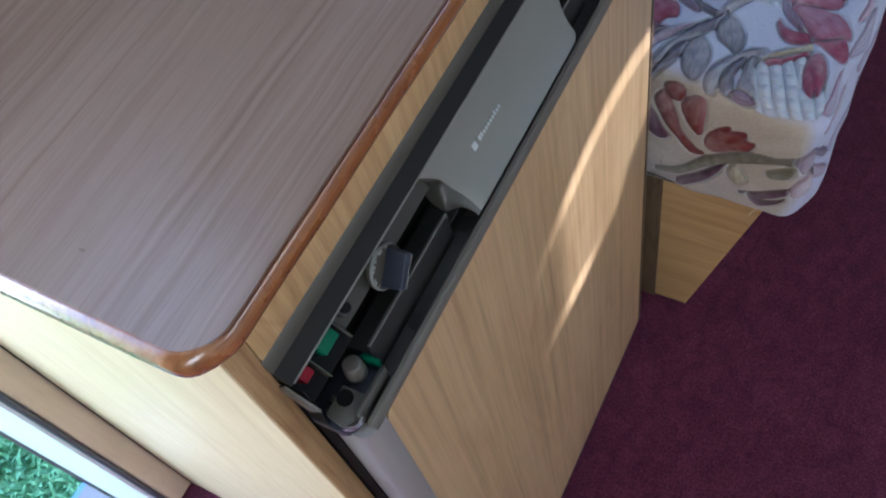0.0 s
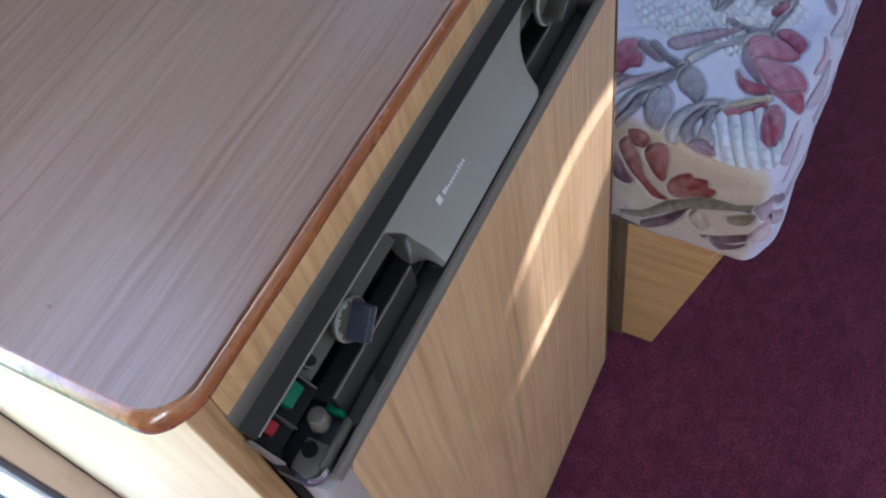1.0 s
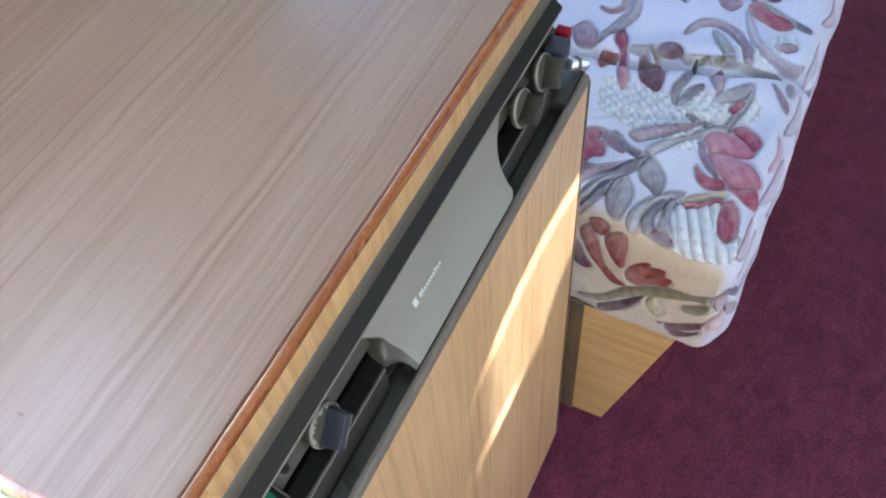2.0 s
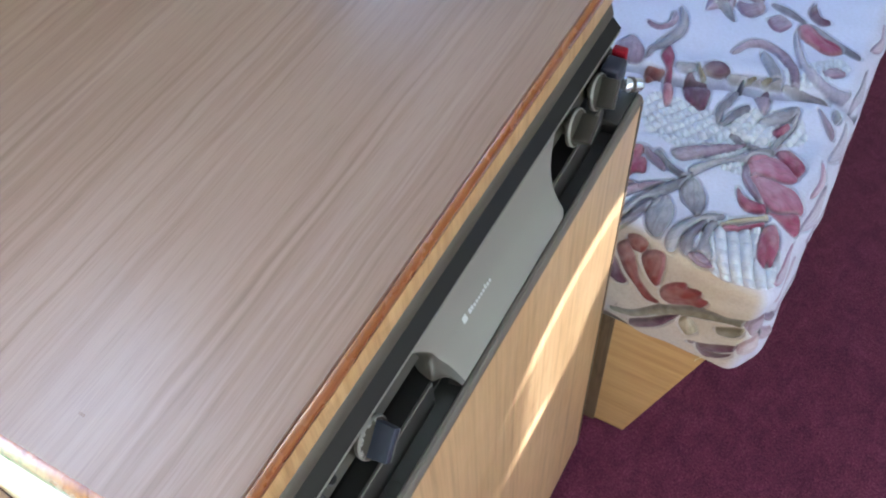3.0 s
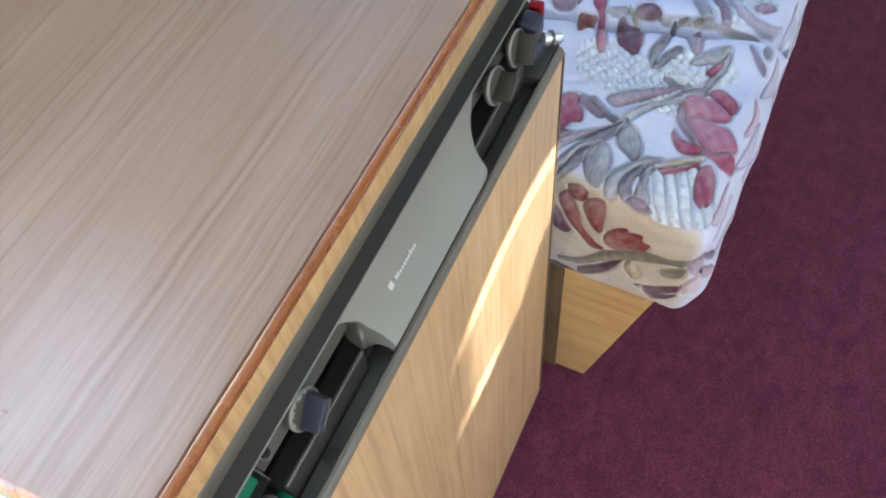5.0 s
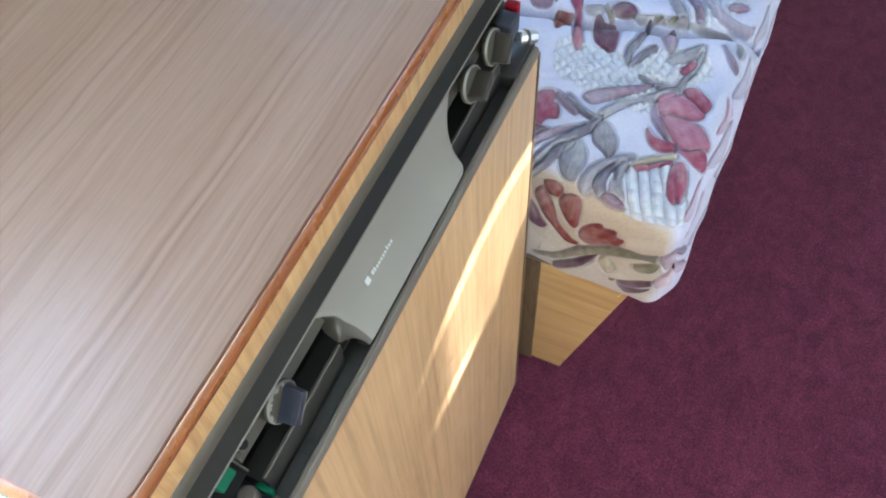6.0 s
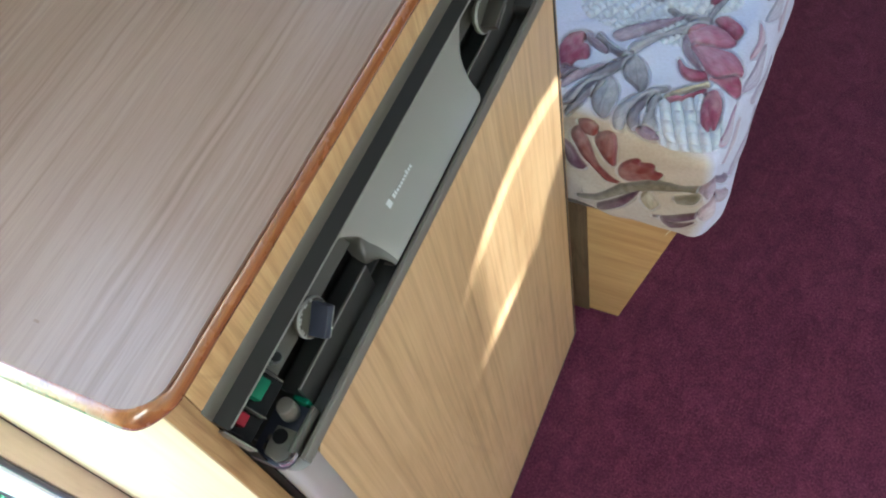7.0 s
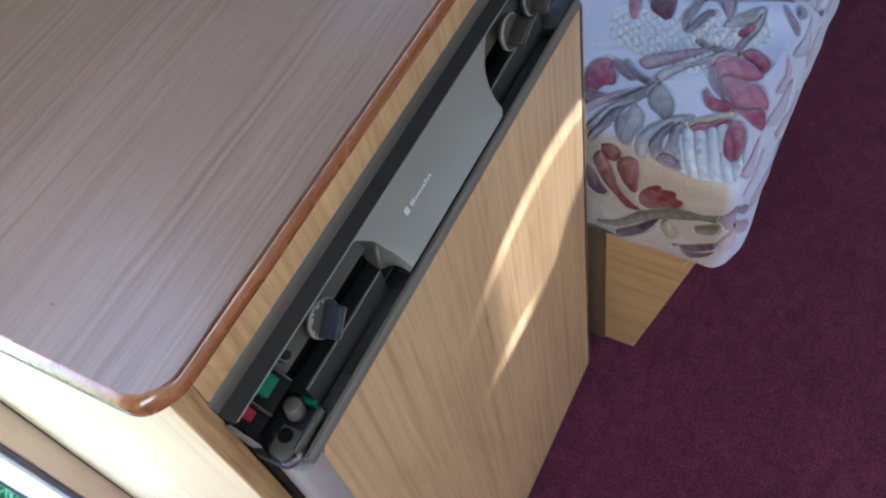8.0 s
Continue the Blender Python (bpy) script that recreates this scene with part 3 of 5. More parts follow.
fridge = thing("fridge", (-0.5, 0.36, 0.0), "built-in gas fridge with oak-effect door and dark control fascia", "fridge")
part("body", box(-0.745, -0.262, 0.106, 0.618, 0.013, 0.857, 0.002), BLACK, fridge, "black fridge carcass")
# lip over the recess
lip = [(-0.2630, 0.8854), (-0.2510, 0.8854), (-0.2503, 0.8848), (-0.2474, 0.8742), (-0.2475, 0.8733), (-0.2482, 0.8728), (-0.2630, 0.8728)]
part("top_lip", sweep_y(lip, FL, FR), LIPGREY, fridge, "grey plastic lip over the controls")
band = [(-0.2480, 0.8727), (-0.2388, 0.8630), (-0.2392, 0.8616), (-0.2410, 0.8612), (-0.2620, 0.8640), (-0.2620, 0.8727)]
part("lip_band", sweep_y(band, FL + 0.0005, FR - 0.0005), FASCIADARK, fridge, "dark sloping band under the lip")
# lower edge of the band, its highlight given as paler plastic
part("lip_edge", sweep_y([(-0.2400, 0.8612), (-0.2382, 0.8616), (-0.2377, 0.8627), (-0.2387, 0.8633)], FL + 0.003, FR - 0.004), SCOOP, fridge, "thin lip edge, its highlight put into pale plastic")
# sloping control panel, ridge and trough
panel_prof = [(-0.2635, 0.8580), (-0.2625, 0.8575), (-0.2418, 0.8359), (-0.2415, 0.8351), (-0.2423, 0.8345), (-0.2635, 0.8345)]
part("control_panel", sweep_y(panel_prof, 0.1535, 0.2700), CONTROL, fridge, "olive-grey sloping control panel")
part("control_panel", sweep_y(panel_prof, 0.4780, 0.6240), CONTROL, fridge, "olive-grey sloping control panel")
for ya, yb, yf in ((0.1535, 0.2625, 0.2800), (0.4640, 0.5715, 0.6240)):
    part("groove_floor", box(-0.2500, -0.2296, ya, yf, 0.8000, 0.8030), TROUGH, fridge, "black groove between panel and rib")
    rib = [(-0.2300, 0.7700), (-0.2300, 0.8190), (-0.2294, 0.8203), (-0.2284, 0.8206), (-0.2274, 0.8200), (-0.2270, 0.8185), (-0.2268, 0.7700)]
    part("rib", sweep_y(rib, ya, yb), BLACK, fridge, "thin black rib along the recess")
    # thin highlight along the rib's crest is coloured in grey
    part("rib_edge", sweep_y([(-0.2299, 0.8200), (-0.2293, 0.8213), (-0.2277, 0.8215), (-0.2269, 0.8203)], ya, yb), KNOB, fridge, "crest of the rib, its highlight put into grey plastic")
part("trough", box(-0.2600, -0.2120, 0.1150, 0.625, 0.7830, 0.7885, 0.001), TROUGH, fridge, "black grip trough behind the door's top edge")
part("trough_disc", tube((-0.2200, 0.192, 0.7886), (-0.2200, 0.192, 0.7906), 0.0062, bev=0.0008), TROUGH, fridge, "round black boss in the trough")


def scoop_mesh(piece):
    """Smooth hooded plate from the lip to the door's edge, flowing into the ribs at both ends."""
    bm = bmesh.new()
    nu, nv, nk = 36, 60, 14
    top, bot = Vector((-0.2385, 0, 0.8615)), Vector((-0.2105, 0, 0.8085))
    nrm = Vector((0.0530, 0, 0.0280)).normalized()
    grid = []
    for j in range(-3, nv + 1):
        v = max(j, 0) / nv
        ya = 0.2870 - 0.028 * (1 - v) ** 2.3 - 0.003 * v
        yb = 0.4545 + 0.0335 * (1 - v) ** 2.4 - 0.006 * max(0.0, (v - 0.9) / 0.1) ** 2
        mid = top.lerp(bot, v) + nrm * (-0.0036 * math.sin(math.pi * v))
        if j < 0:
            mid = mid + nrm * (0.004 * j) + Vector((0.0012 * j, 0, 0.0))
        wedge = smooth(0.26, 0.54, v)
        along = min(max((v - 0.40) / 0.60, 0.0), 1.0)
        row = []
        for side, y, rib_y, out in ((-1, ya, 0.2560, 0.0050), (1, yb, 0.4640, 0.0030)):
            edge = Vector((mid.x, y, mid.z))
            deep = edge + Vector((0, side * out * 0.4, 0)) - nrm * 0.026
            rib_end = Vector((-0.2287, rib_y, 0.8207))
            corner = Vector((-0.2112, y + side * 0.0015, 0.8062))
            low = rib_end.lerp(corner, along ** 1.7)
            low.y = rib_end.y + (corner.y - rib_end.y) * along ** 0.62
            w = wedge if side < 0 else 0.35 * wedge
            foot = deep.lerp(low, w)
            pull = edge + Vector((0, side * (0.0030 + 0.0110 * w), 0)) - nrm * (0.0015 * w)
            strip = []
            for k in range(nk + 1):
                a = k / nk
                strip.append(edge * (1 - a) ** 2 + pull * (2 * a * (1 - a)) + foot * a * a)
            if piece == side:
                row += strip[2:]
            elif piece == 0 and side < 0:
                row += strip[2::-1]
                row += [Vector((mid.x, ya + (yb - ya) * i / nu, mid.z)) for i in range(1, nu)]
            elif piece == 0:
                row += strip[:3]
        grid.append([bm.verts.new(p) for p in row])
    for a, b in zip(grid, grid[1:]):
        for i in range(len(a) - 1):
            bm.faces.new((a[i], a[i + 1], b[i + 1], b[i]))
    last = grid[-1]
    low = [bm.verts.new((v.co.x - 0.004, v.co.y, v.co.z - 0.004)) for v in last]
    low2 = [bm.verts.new((v.co.x - 0.012, v.co.y, v.co.z - 0.006)) for v in last]
    for a, b in ((last, low), (low, low2)):
        for i in range(len(a) - 1):
            bm.faces.new((a[i], a[i + 1], b[i + 1], b[i]))
    return bm


scoop = part("scoop_plate", scoop_mesh(0), SCOOP, fridge, "smooth silver-grey plate between the two recesses", 60)
# ends turn away under the lip; that shade is given as darker plastic
part("recess_end", scoop_mesh(-1), SHADERECESS, fridge, "moulded end of the dial recess, its shade put into the colour", 60)
part("recess_end", scoop_mesh(1), SHADERECESS, fridge, "moulded end of the knob recess, its shade put into the colour", 60)


def scoop_point(y, v, lift):
    p = Vector((-0.2385, 0, 0.8615)).lerp(Vector((-0.2105, 0, 0.8085)), v)
    n = Vector((0.0530, 0, 0.0280)).normalized()
    p = p + n * (-0.0036 * math.sin(math.pi * v) + lift)
    return Vector((p.x, y, p.z))


# maker's mark as a plain square and plain bars
def mark_bar(y0, y1, v0, v1):
    bm = bmesh.new()
    quad = [scoop_point(y0, v0, 0.0006), scoop_point(y1, v0, 0.0006), scoop_point(y1, v1, 0.0006), scoop_point(y0, v1, 0.0006)]
    lo = [bm.verts.new(q) for q in quad]
    hi = [bm.verts.new(q + Vector((0.00030, 0, 0.00016))) for q in quad]
    bm.faces.new(hi)
    for i in range(4):
        bm.faces.new((lo[i], lo[(i + 1) % 4], hi[(i + 1) % 4], hi[i]))
    return bm


part("mark_square", mark_bar(0.3100, 0.3155, 0.42, 0.52), LETTER, scoop, "pale square maker's mark", False)
for k in range(10):
    y_bar, v_top = 0.3195 + 0.00345 * k, (0.440, 0.440, 0.462)[(0, 1, 2, 2, 2, 2, 2, 1, 2, 2)[k]]
    part("mark_bar", mark_bar(y_bar, y_bar + (0.0021 if k else 0.0026), v_top, 0.505), LETTER, scoop, "pale bar in place of the maker's word", False)


# knobs: flanged disc with a deep bar grip standing out from it, its edges worn pale
PN = Vector((0.0271, 0, 0.0260)).normalized()     # control panel's outward normal
KNOB_AXIS = Vector((0.978, 0, 0.208))
KNOB_UP = Vector((-0.208, 0, 0.978))


def knob_frame(y, v):
    foot = Vector((-0.2625, y, 0.8575)).lerp(Vector((-0.2365, y, 0.8304)), v)
    zax, yax = PN, Vector((0, 1, 0))
    xax = yax.cross(zax)
    return Matrix.Translation(foot) @ Matrix((xax, yax, zax)).transposed().to_4x4()


def knob(centre, turn, r, bar, thick, deep, disc_mat, grip_mat, label, marks=False):
    """bar, thick and deep are the grip's length, thickness and reach; local z is the knob's axis and local y runs along the bar."""
    a = radians(turn)
    along = Vector((0, 1, 0)) * math.cos(a) + KNOB_UP * math.sin(a)
    across = along.cross(KNOB_AXIS)
    m = Matrix.Translation(centre) @ Matrix((across, along, KNOB_AXIS)).transposed().to_4x4()
    bm = bmesh.new()
    bmesh.ops.create_cone(bm, cap_ends=True, segments=40, radius1=r, radius2=r * 0.95, depth=0.0048, matrix=Matrix.Translation((0, 0, -0.0024)))
    rim = [e for e in bm.edges if any(len(f.verts) > 4 for f in e.link_faces)]
    bmesh.ops.bevel(bm, geom=rim, offset=0.0011, segments=2, profile=0.5, affect="EDGES")
    bmesh.ops.create_cone(bm, cap_ends=True, segments=24, radius1=0.0072, radius2=0.0072, depth=0.0090, matrix=Matrix.Translation((0, 0, -0.0088)))
    bmesh.ops.transform(bm, verts=bm.verts, matrix=m)
    disc = part("knob", bm, disc_mat, fridge, label, 50)
    # grip: waisted block, a little narrower towards its front
    bm = bmesh.new()
    made = bmesh.ops.create_cube(bm, size=1.0, matrix=Matrix.LocRotScale((0, 0, deep / 2 - 0.0005), None, (thick, bar, deep)))
    for w in made["verts"]:
        if w.co.z > deep / 2:
            w.co.y *= 0.93
    long_edges = [e for e in bm.edges if abs(e.verts[0].co.y - e.verts[1].co.y) > bar / 2]
    bmesh.ops.subdivide_edges(bm, edges=long_edges, cuts=3)
    for w in bm.verts:
        w.co.x *= 1.0 - 0.16 * (1 - min(1.0, abs(w.co.y) / (bar * 0.45)))
    hard = [e for e in bm.edges if len(e.link_faces) == 2 and e.calc_face_angle(0.0) > 0.7]
    bmesh.ops.bevel(bm, geom=hard, offset=0.0011, segments=2, profile=0.5, affect="EDGES")
    bmesh.ops.transform(bm, verts=bm.verts, matrix=m)
    part("grip", bm, grip_mat, disc, "moulded bar grip", 40)
    # worn front edge of the grip and worn rim of the disc
    bm = bmesh.new()
    strip = []
    for k in range(13):
        y0 = bar * (-0.44 + 0.88 * k / 12)
        wide = 0.5 * thick * (1.0 - 0.16 * (1 - min(1.0, abs(y0) / (bar * 0.45))))
        w = 0.0007 + 0.0006 * noise.noise(Vector((k * 0.9, centre.y * 90, 0)))
        strip.append([bm.verts.new(q) for q in ((wide + 0.0002, y0, deep - 0.0014 - w), (wide - 0.0003, y0, deep - 0.0006), (wide - 0.0012 - w, y0, deep - 0.0003))])
    for p, q in zip(strip, strip[1:]):
        for k in range(2):
            bm.faces.new((p[k], q[k], q[k + 1], p[k + 1]))
    bmesh.ops.transform(bm, verts=bm.verts, matrix=m)
    part("worn_edge", bm, WORN, disc, "pale worn edge", 60)
    bm = bmesh.new()
    ring = []
    for i in range(48):
        b = 2 * math.pi * i / 48
        w = 0.0005 + 0.00045 * noise.noise(Vector((3 * math.cos(b), 3 * math.sin(b), centre.y * 40)))
        ring.append([bm.verts.new((q * math.cos(b), q * math.sin(b), z)) for q, z in
                     ((r * 0.945 - w, 0.0001), (r * 0.945, 0.0004), (r * 0.985, -0.0006), (r * 0.985 + 0.0002, -0.0012 - w))])
    for p, q in zip(ring, ring[1:] + ring[:1]):
        for i in range(3):
            bm.faces.new((p[i], q[i], q[i + 1], p[i + 1]))
    bmesh.ops.transform(bm, verts=bm.verts, matrix=m)
    part("worn_rim", bm, WORN, disc, "pale worn rim", 60)
    if marks:
        for i in range(9):
            b = radians(112 + 17 * i + 5 * math.sin(i * 2.3))
            q, wide = Vector((r * 0.86 * math.cos(b), r * 0.86 * math.sin(b), 0.0002)), 0.0006 + 0.0003 * math.sin(i * 3.7)
            bm = box(q.x - wide, q.x + wide, q.y - 0.0010, q.y + 0.0010, q.z - 0.0003, q.z + 0.0003)
            bmesh.ops.transform(bm, verts=bm.verts, matrix=m)
            part("dial_mark", bm, MARK, disc, "", False)
    return disc


knob(Vector((-0.2350, 0.2008, 0.8420)), 36, 0.0163, 0.0262, 0.0080, 0.0160, CONTROL, KNOBBLUE, "temperature dial with pale marks round it", True)
knob(Vector((-0.2318, 0.5225, 0.8360)), 17, 0.0172, 0.0275, 0.0070, 0.0160, CONTROL, GRIP, "brown-grey selector knob")
knob(Vector((-0.2325, 0.5710, 0.8350)), 43, 0.0172, 0.0275, 0.0070, 0.0160, CONTROL, GRIP, "brown-grey selector knob")

# igniter eye, green and red rocker pieces beside the dial
m = knob_frame(0.1625, 0.55)
bm = bmesh.new()
bmesh.ops.create_cone(bm, cap_ends=True, segments=24, radius1=0.0058, radius2=0.0052, depth=0.006, matrix=m @ Matrix.Translation((0, 0, 0.003)))
part("igniter_button", bm, BLACK, fridge, "small black igniter button")
# solid black disc stands in for the dark hole in the button
bm = bmesh.new()
bmesh.ops.create_cone(bm, cap_ends=True, segments=16, radius1=0.0036, radius2=0.0034, depth=0.003, matrix=m @ Matrix.Translation((0, 0, 0.0072)))
part("igniter_hole", bm, SHADEVOID, fridge, "black disc for the igniter's dark hole")


def slope_block(name, ya, yb, va, vb, lift, depth, mat_, label, bev=0.0012):
    mm = knob_frame((ya + yb) / 2, (va + vb) / 2)
    half = (vb - va) * 0.0376 / 2
    bm = box(-half, half, -(yb - ya) / 2, (yb - ya) / 2, lift, lift + depth, bev)
    bmesh.ops.transform(bm, verts=bm.verts, matrix=mm)
    return part(name, bm, mat_, fridge, label)


# back plate coloured black for the shade inside the recess
slope_block("back_plate", 0.1005, 0.1515, 0.0, 1.0, -0.004, 0.0045, SHADEVOID, "plate behind the switches, recess shade put into its black")
slope_block("switch_green", 0.1290, 0.1450, 0.26, 0.66, 0.001, 0.012, GREEN, "green switch rocker")
slope_block("switch_red", 0.1085, 0.1180, 0.34, 0.64, 0.001, 0.010, RED, "red switch rocker")
slope_block("divider", 0.1212, 0.1222, 0.30, 0.95, 0.001, 0.009, CONTROL, "thin grey divider", 0.0004)
slope_block("divider", 0.1505, 0.1515, 0.20, 0.95, 0.001, 0.004, FASCIA, "thin grey divider", 0.0004)
slope_block("end_cheek", 0.0985, 0.1003, 0.30, 1.05, -0.002, 0.016, TRIM, "grey end cheek of the fascia", 0.0006)

# ---- hinge at the near end: plate with stud and hole, grey arm, bright bracket
HX0, HX1 = -0.2440, -0.2120
hinge = part("hinge_plate", prism([(HX0, 0.1010), (HX1 - 0.010, 0.1010), *arc(HX1 - 0.010, 0.111, 0.010, -90, 0, 6), (HX1, 0.1500), (HX0, 0.1500)], "z", 0.7900, 0.8000, 0.0012),
             KNOBBLUE, fridge, "slate-black hinge plate")
part("hinge_stud", tube((-0.2300, 0.1400, 0.800), (-0.2300, 0.1400, 0.8165), 0.0078, 0.0066, bev=0.0014), TRIM, hinge, "dark grey hinge stud")
part("hinge_boss", prism([(-0.2330, 0.1060), (-0.2220, 0.1035), *arc(-0.2205, 0.1110, 0.0075, -90, 20, 8), (-0.2140, 0.1280), (-0.2330, 0.1280)], "z", 0.8001, 0.8050, 0.0008), TRIM, hinge, "slate rounded hinge boss")
# no hole is cut: its dark inside is a black disc
part("hinge_hole_disc", tube((-0.2265, 0.1205, 0.8035), (-0.2265, 0.1205, 0.8056), 0.0058), SHADEVOID, hinge, "black disc for the shade in the pivot hole")
part("hinge_arm", box(-0.2145, -0.2108, 0.1120, 0.1490, 0.7930, 0.8090, 0.0010), KNOB, hinge, "grey hinge arm")
part("arm_cap", box(-0.2300, -0.2170, 0.1480, 0.1520, 0.7960, 0.8100, 0.0008), GREEN, hinge, "green plastic cap")
part("arm_clip", prism([(a, b) for a, b in arc(-0.2185, 0.1115, 0.0102, -80, 15, 8)] + [(a, b) for a, b in arc(-0.2185, 0.1115, 0.0088, 15, -80, 8)], "z", 0.8020, 0.8065), BRIGHT, hinge, "bright curved clip")
part("hinge_bracket", prism([(-0.2330, 0.1050), (-0.2200, 0.1050), (-0.2150, 0.1085), (-0.2200, 0.1120), (-0.2330, 0.1090)], "z", 0.7890, 0.8010, 0.0008), BRIGHT, hinge, "bright metal hinge bracket")
for yb in (0.1085, 0.1155):
    part("moulded_square", box(-0.2375, -0.2335, yb, yb + 0.0050, 0.8000, 0.8008, 0.0003), FASCIA, hinge)

hinge.location.x -= 0.005

# ---- latch at the far end
latch = part("latch_block", box(-0.2410, -0.2225, 0.5860, 0.6080, 0.8280, 0.8480, 0.0035, 3), KNOBBLUE, fridge, "slate latch block")
part("latch_pin", tube((-0.2240, 0.6060, 0.8180), (-0.2110, 0.6210, 0.8105), 0.0068, 0.0066, bev=0.0025), BRIGHT, latch, "chrome latch pin")
part("latch_ring", tube((-0.2196, 0.6110, 0.8155), (-0.2176, 0.6133, 0.8143), 0.0074, 0.0074), FASCIA, latch, "dark ring on the pin")
part("latch_cap", box(-0.2400, -0.2270, 0.6110, 0.6190, 0.8330, 0.8500, 0.0015), RED, latch, "red plastic latch cap")
part("latch_shelf", box(-0.2294, -0.2125, 0.5720, 0.6240, 0.7742, 0.8034, 0.0015), BLACK, fridge, "dark shelf under the latch")

# ---- door
DX, DZ0, DZ1 = -0.2060, 0.018, 0.7930
door = part("door", box(-0.2550, -0.2085, 0.1140, 0.6150, DZ0, 0.7680, 0.002), BLACK, fridge, "fridge door with oak-effect panel")
part("door_panel", prism([(0.1240, DZ0 + 0.002), (0.6150, DZ0 + 0.002), (0.6150, DZ1), *[(a, b) for a, b in arc(0.1240 + 0.010, DZ1 - 0.010, 0.010, 90, 180, 6)]], "x", -0.2084, DX),
     DOORWOOD, door, "oak-effect laminate door panel", False)
part("top_trim", sweep_y([(-0.2125, 0.7690), (-0.2125, 0.8005), (-0.2112, 0.8020), (-0.2082, 0.8016), (-0.2062, 0.7990), (-0.2056, 0.7932), (-0.2084, 0.7932), (-0.2084, 0.7690)], 0.1130, 0.6175),
     TRIM, door, "grey top trim of the door")
strip = [(-0.2420, 0.1030), (-0.2300, 0.1030), *[(x, y) for x, y in arc(-0.2185, 0.1162, 0.0130, -100, -8, 12)], (-0.2052, 0.1200), (-0.2056, 0.1238), (-0.2084, 0.1238), (-0.2084, 0.1140), (-0.2420, 0.1140)]
part("side_trim", prism(strip, "z", DZ0, 0.7928), SILVER, door, "rounded silver side trim", 70)
# flange coloured black for the shade in the gap beside the door
part("body_flange", box(-0.2480, -0.2340, 0.1015, 0.1026, 0.013, 0.8560), SHADEVOID, fridge, "body flange beside the door, the gap's shade put into its black")
part("side_trim", box(-0.2420, -0.2054, 0.6152, 0.6195, DZ0, 0.7930, 0.0006), BLACK, door, "thin dark edge trim")
part("edge_bead", box(-0.2066, -0.2050, 0.6146, 0.6158, DZ0, 0.7920, 0.0003), BLACK, door, "thin dark bead")
part("edge_strip", box(-0.2200, -0.2056, 0.6196, 0.6216, DZ0, 0.7930, 0.0005), STILE, door, "thin brown edge strip")
part("bottom_trim", box(-0.2420, -0.2062, 0.1245, 0.6150, DZ0 - 0.006, DZ0, 0.001), TRIM, door, "dark bottom trim")

# ---------------------------------------------------------------- bench
bench = thing("bench", (-0.4, 1.3, 0.0), "oak-effect bench base with an undercut front", "bench")
part("end_board", prism([(-0.763, 0.0), (-0.1505, 0.0), (-0.0640, 0.335), (-0.0640, 0.344), (-0.763, 0.344)], "y", 0.681, 0.696, 0.0006), BENCHWOOD, bench, "honey oak end board with slanted edge")
# shade of the fridge on the end board, put in as a dark strip
part("shade_strip", box(-0.3000, -0.2010, 0.6765, 0.6806, 0.0, 0.343, 0.0016), SHADEOAK, bench, "dark brown strip for the fridge's shade on the end board")
part("front_board", prism([(-0.1507, 0.0), (-0.0642, 0.335), (-0.0780, 0.335), (-0.1640, 0.0)], "y", 0.6965, 1.98), BENCHWOOD, bench, "slanting oak front board")
part("top_board", box(-0.763, -0.0645, 0.6965, 1.98, 0.336, 0.344), BENCHWOOD, bench)


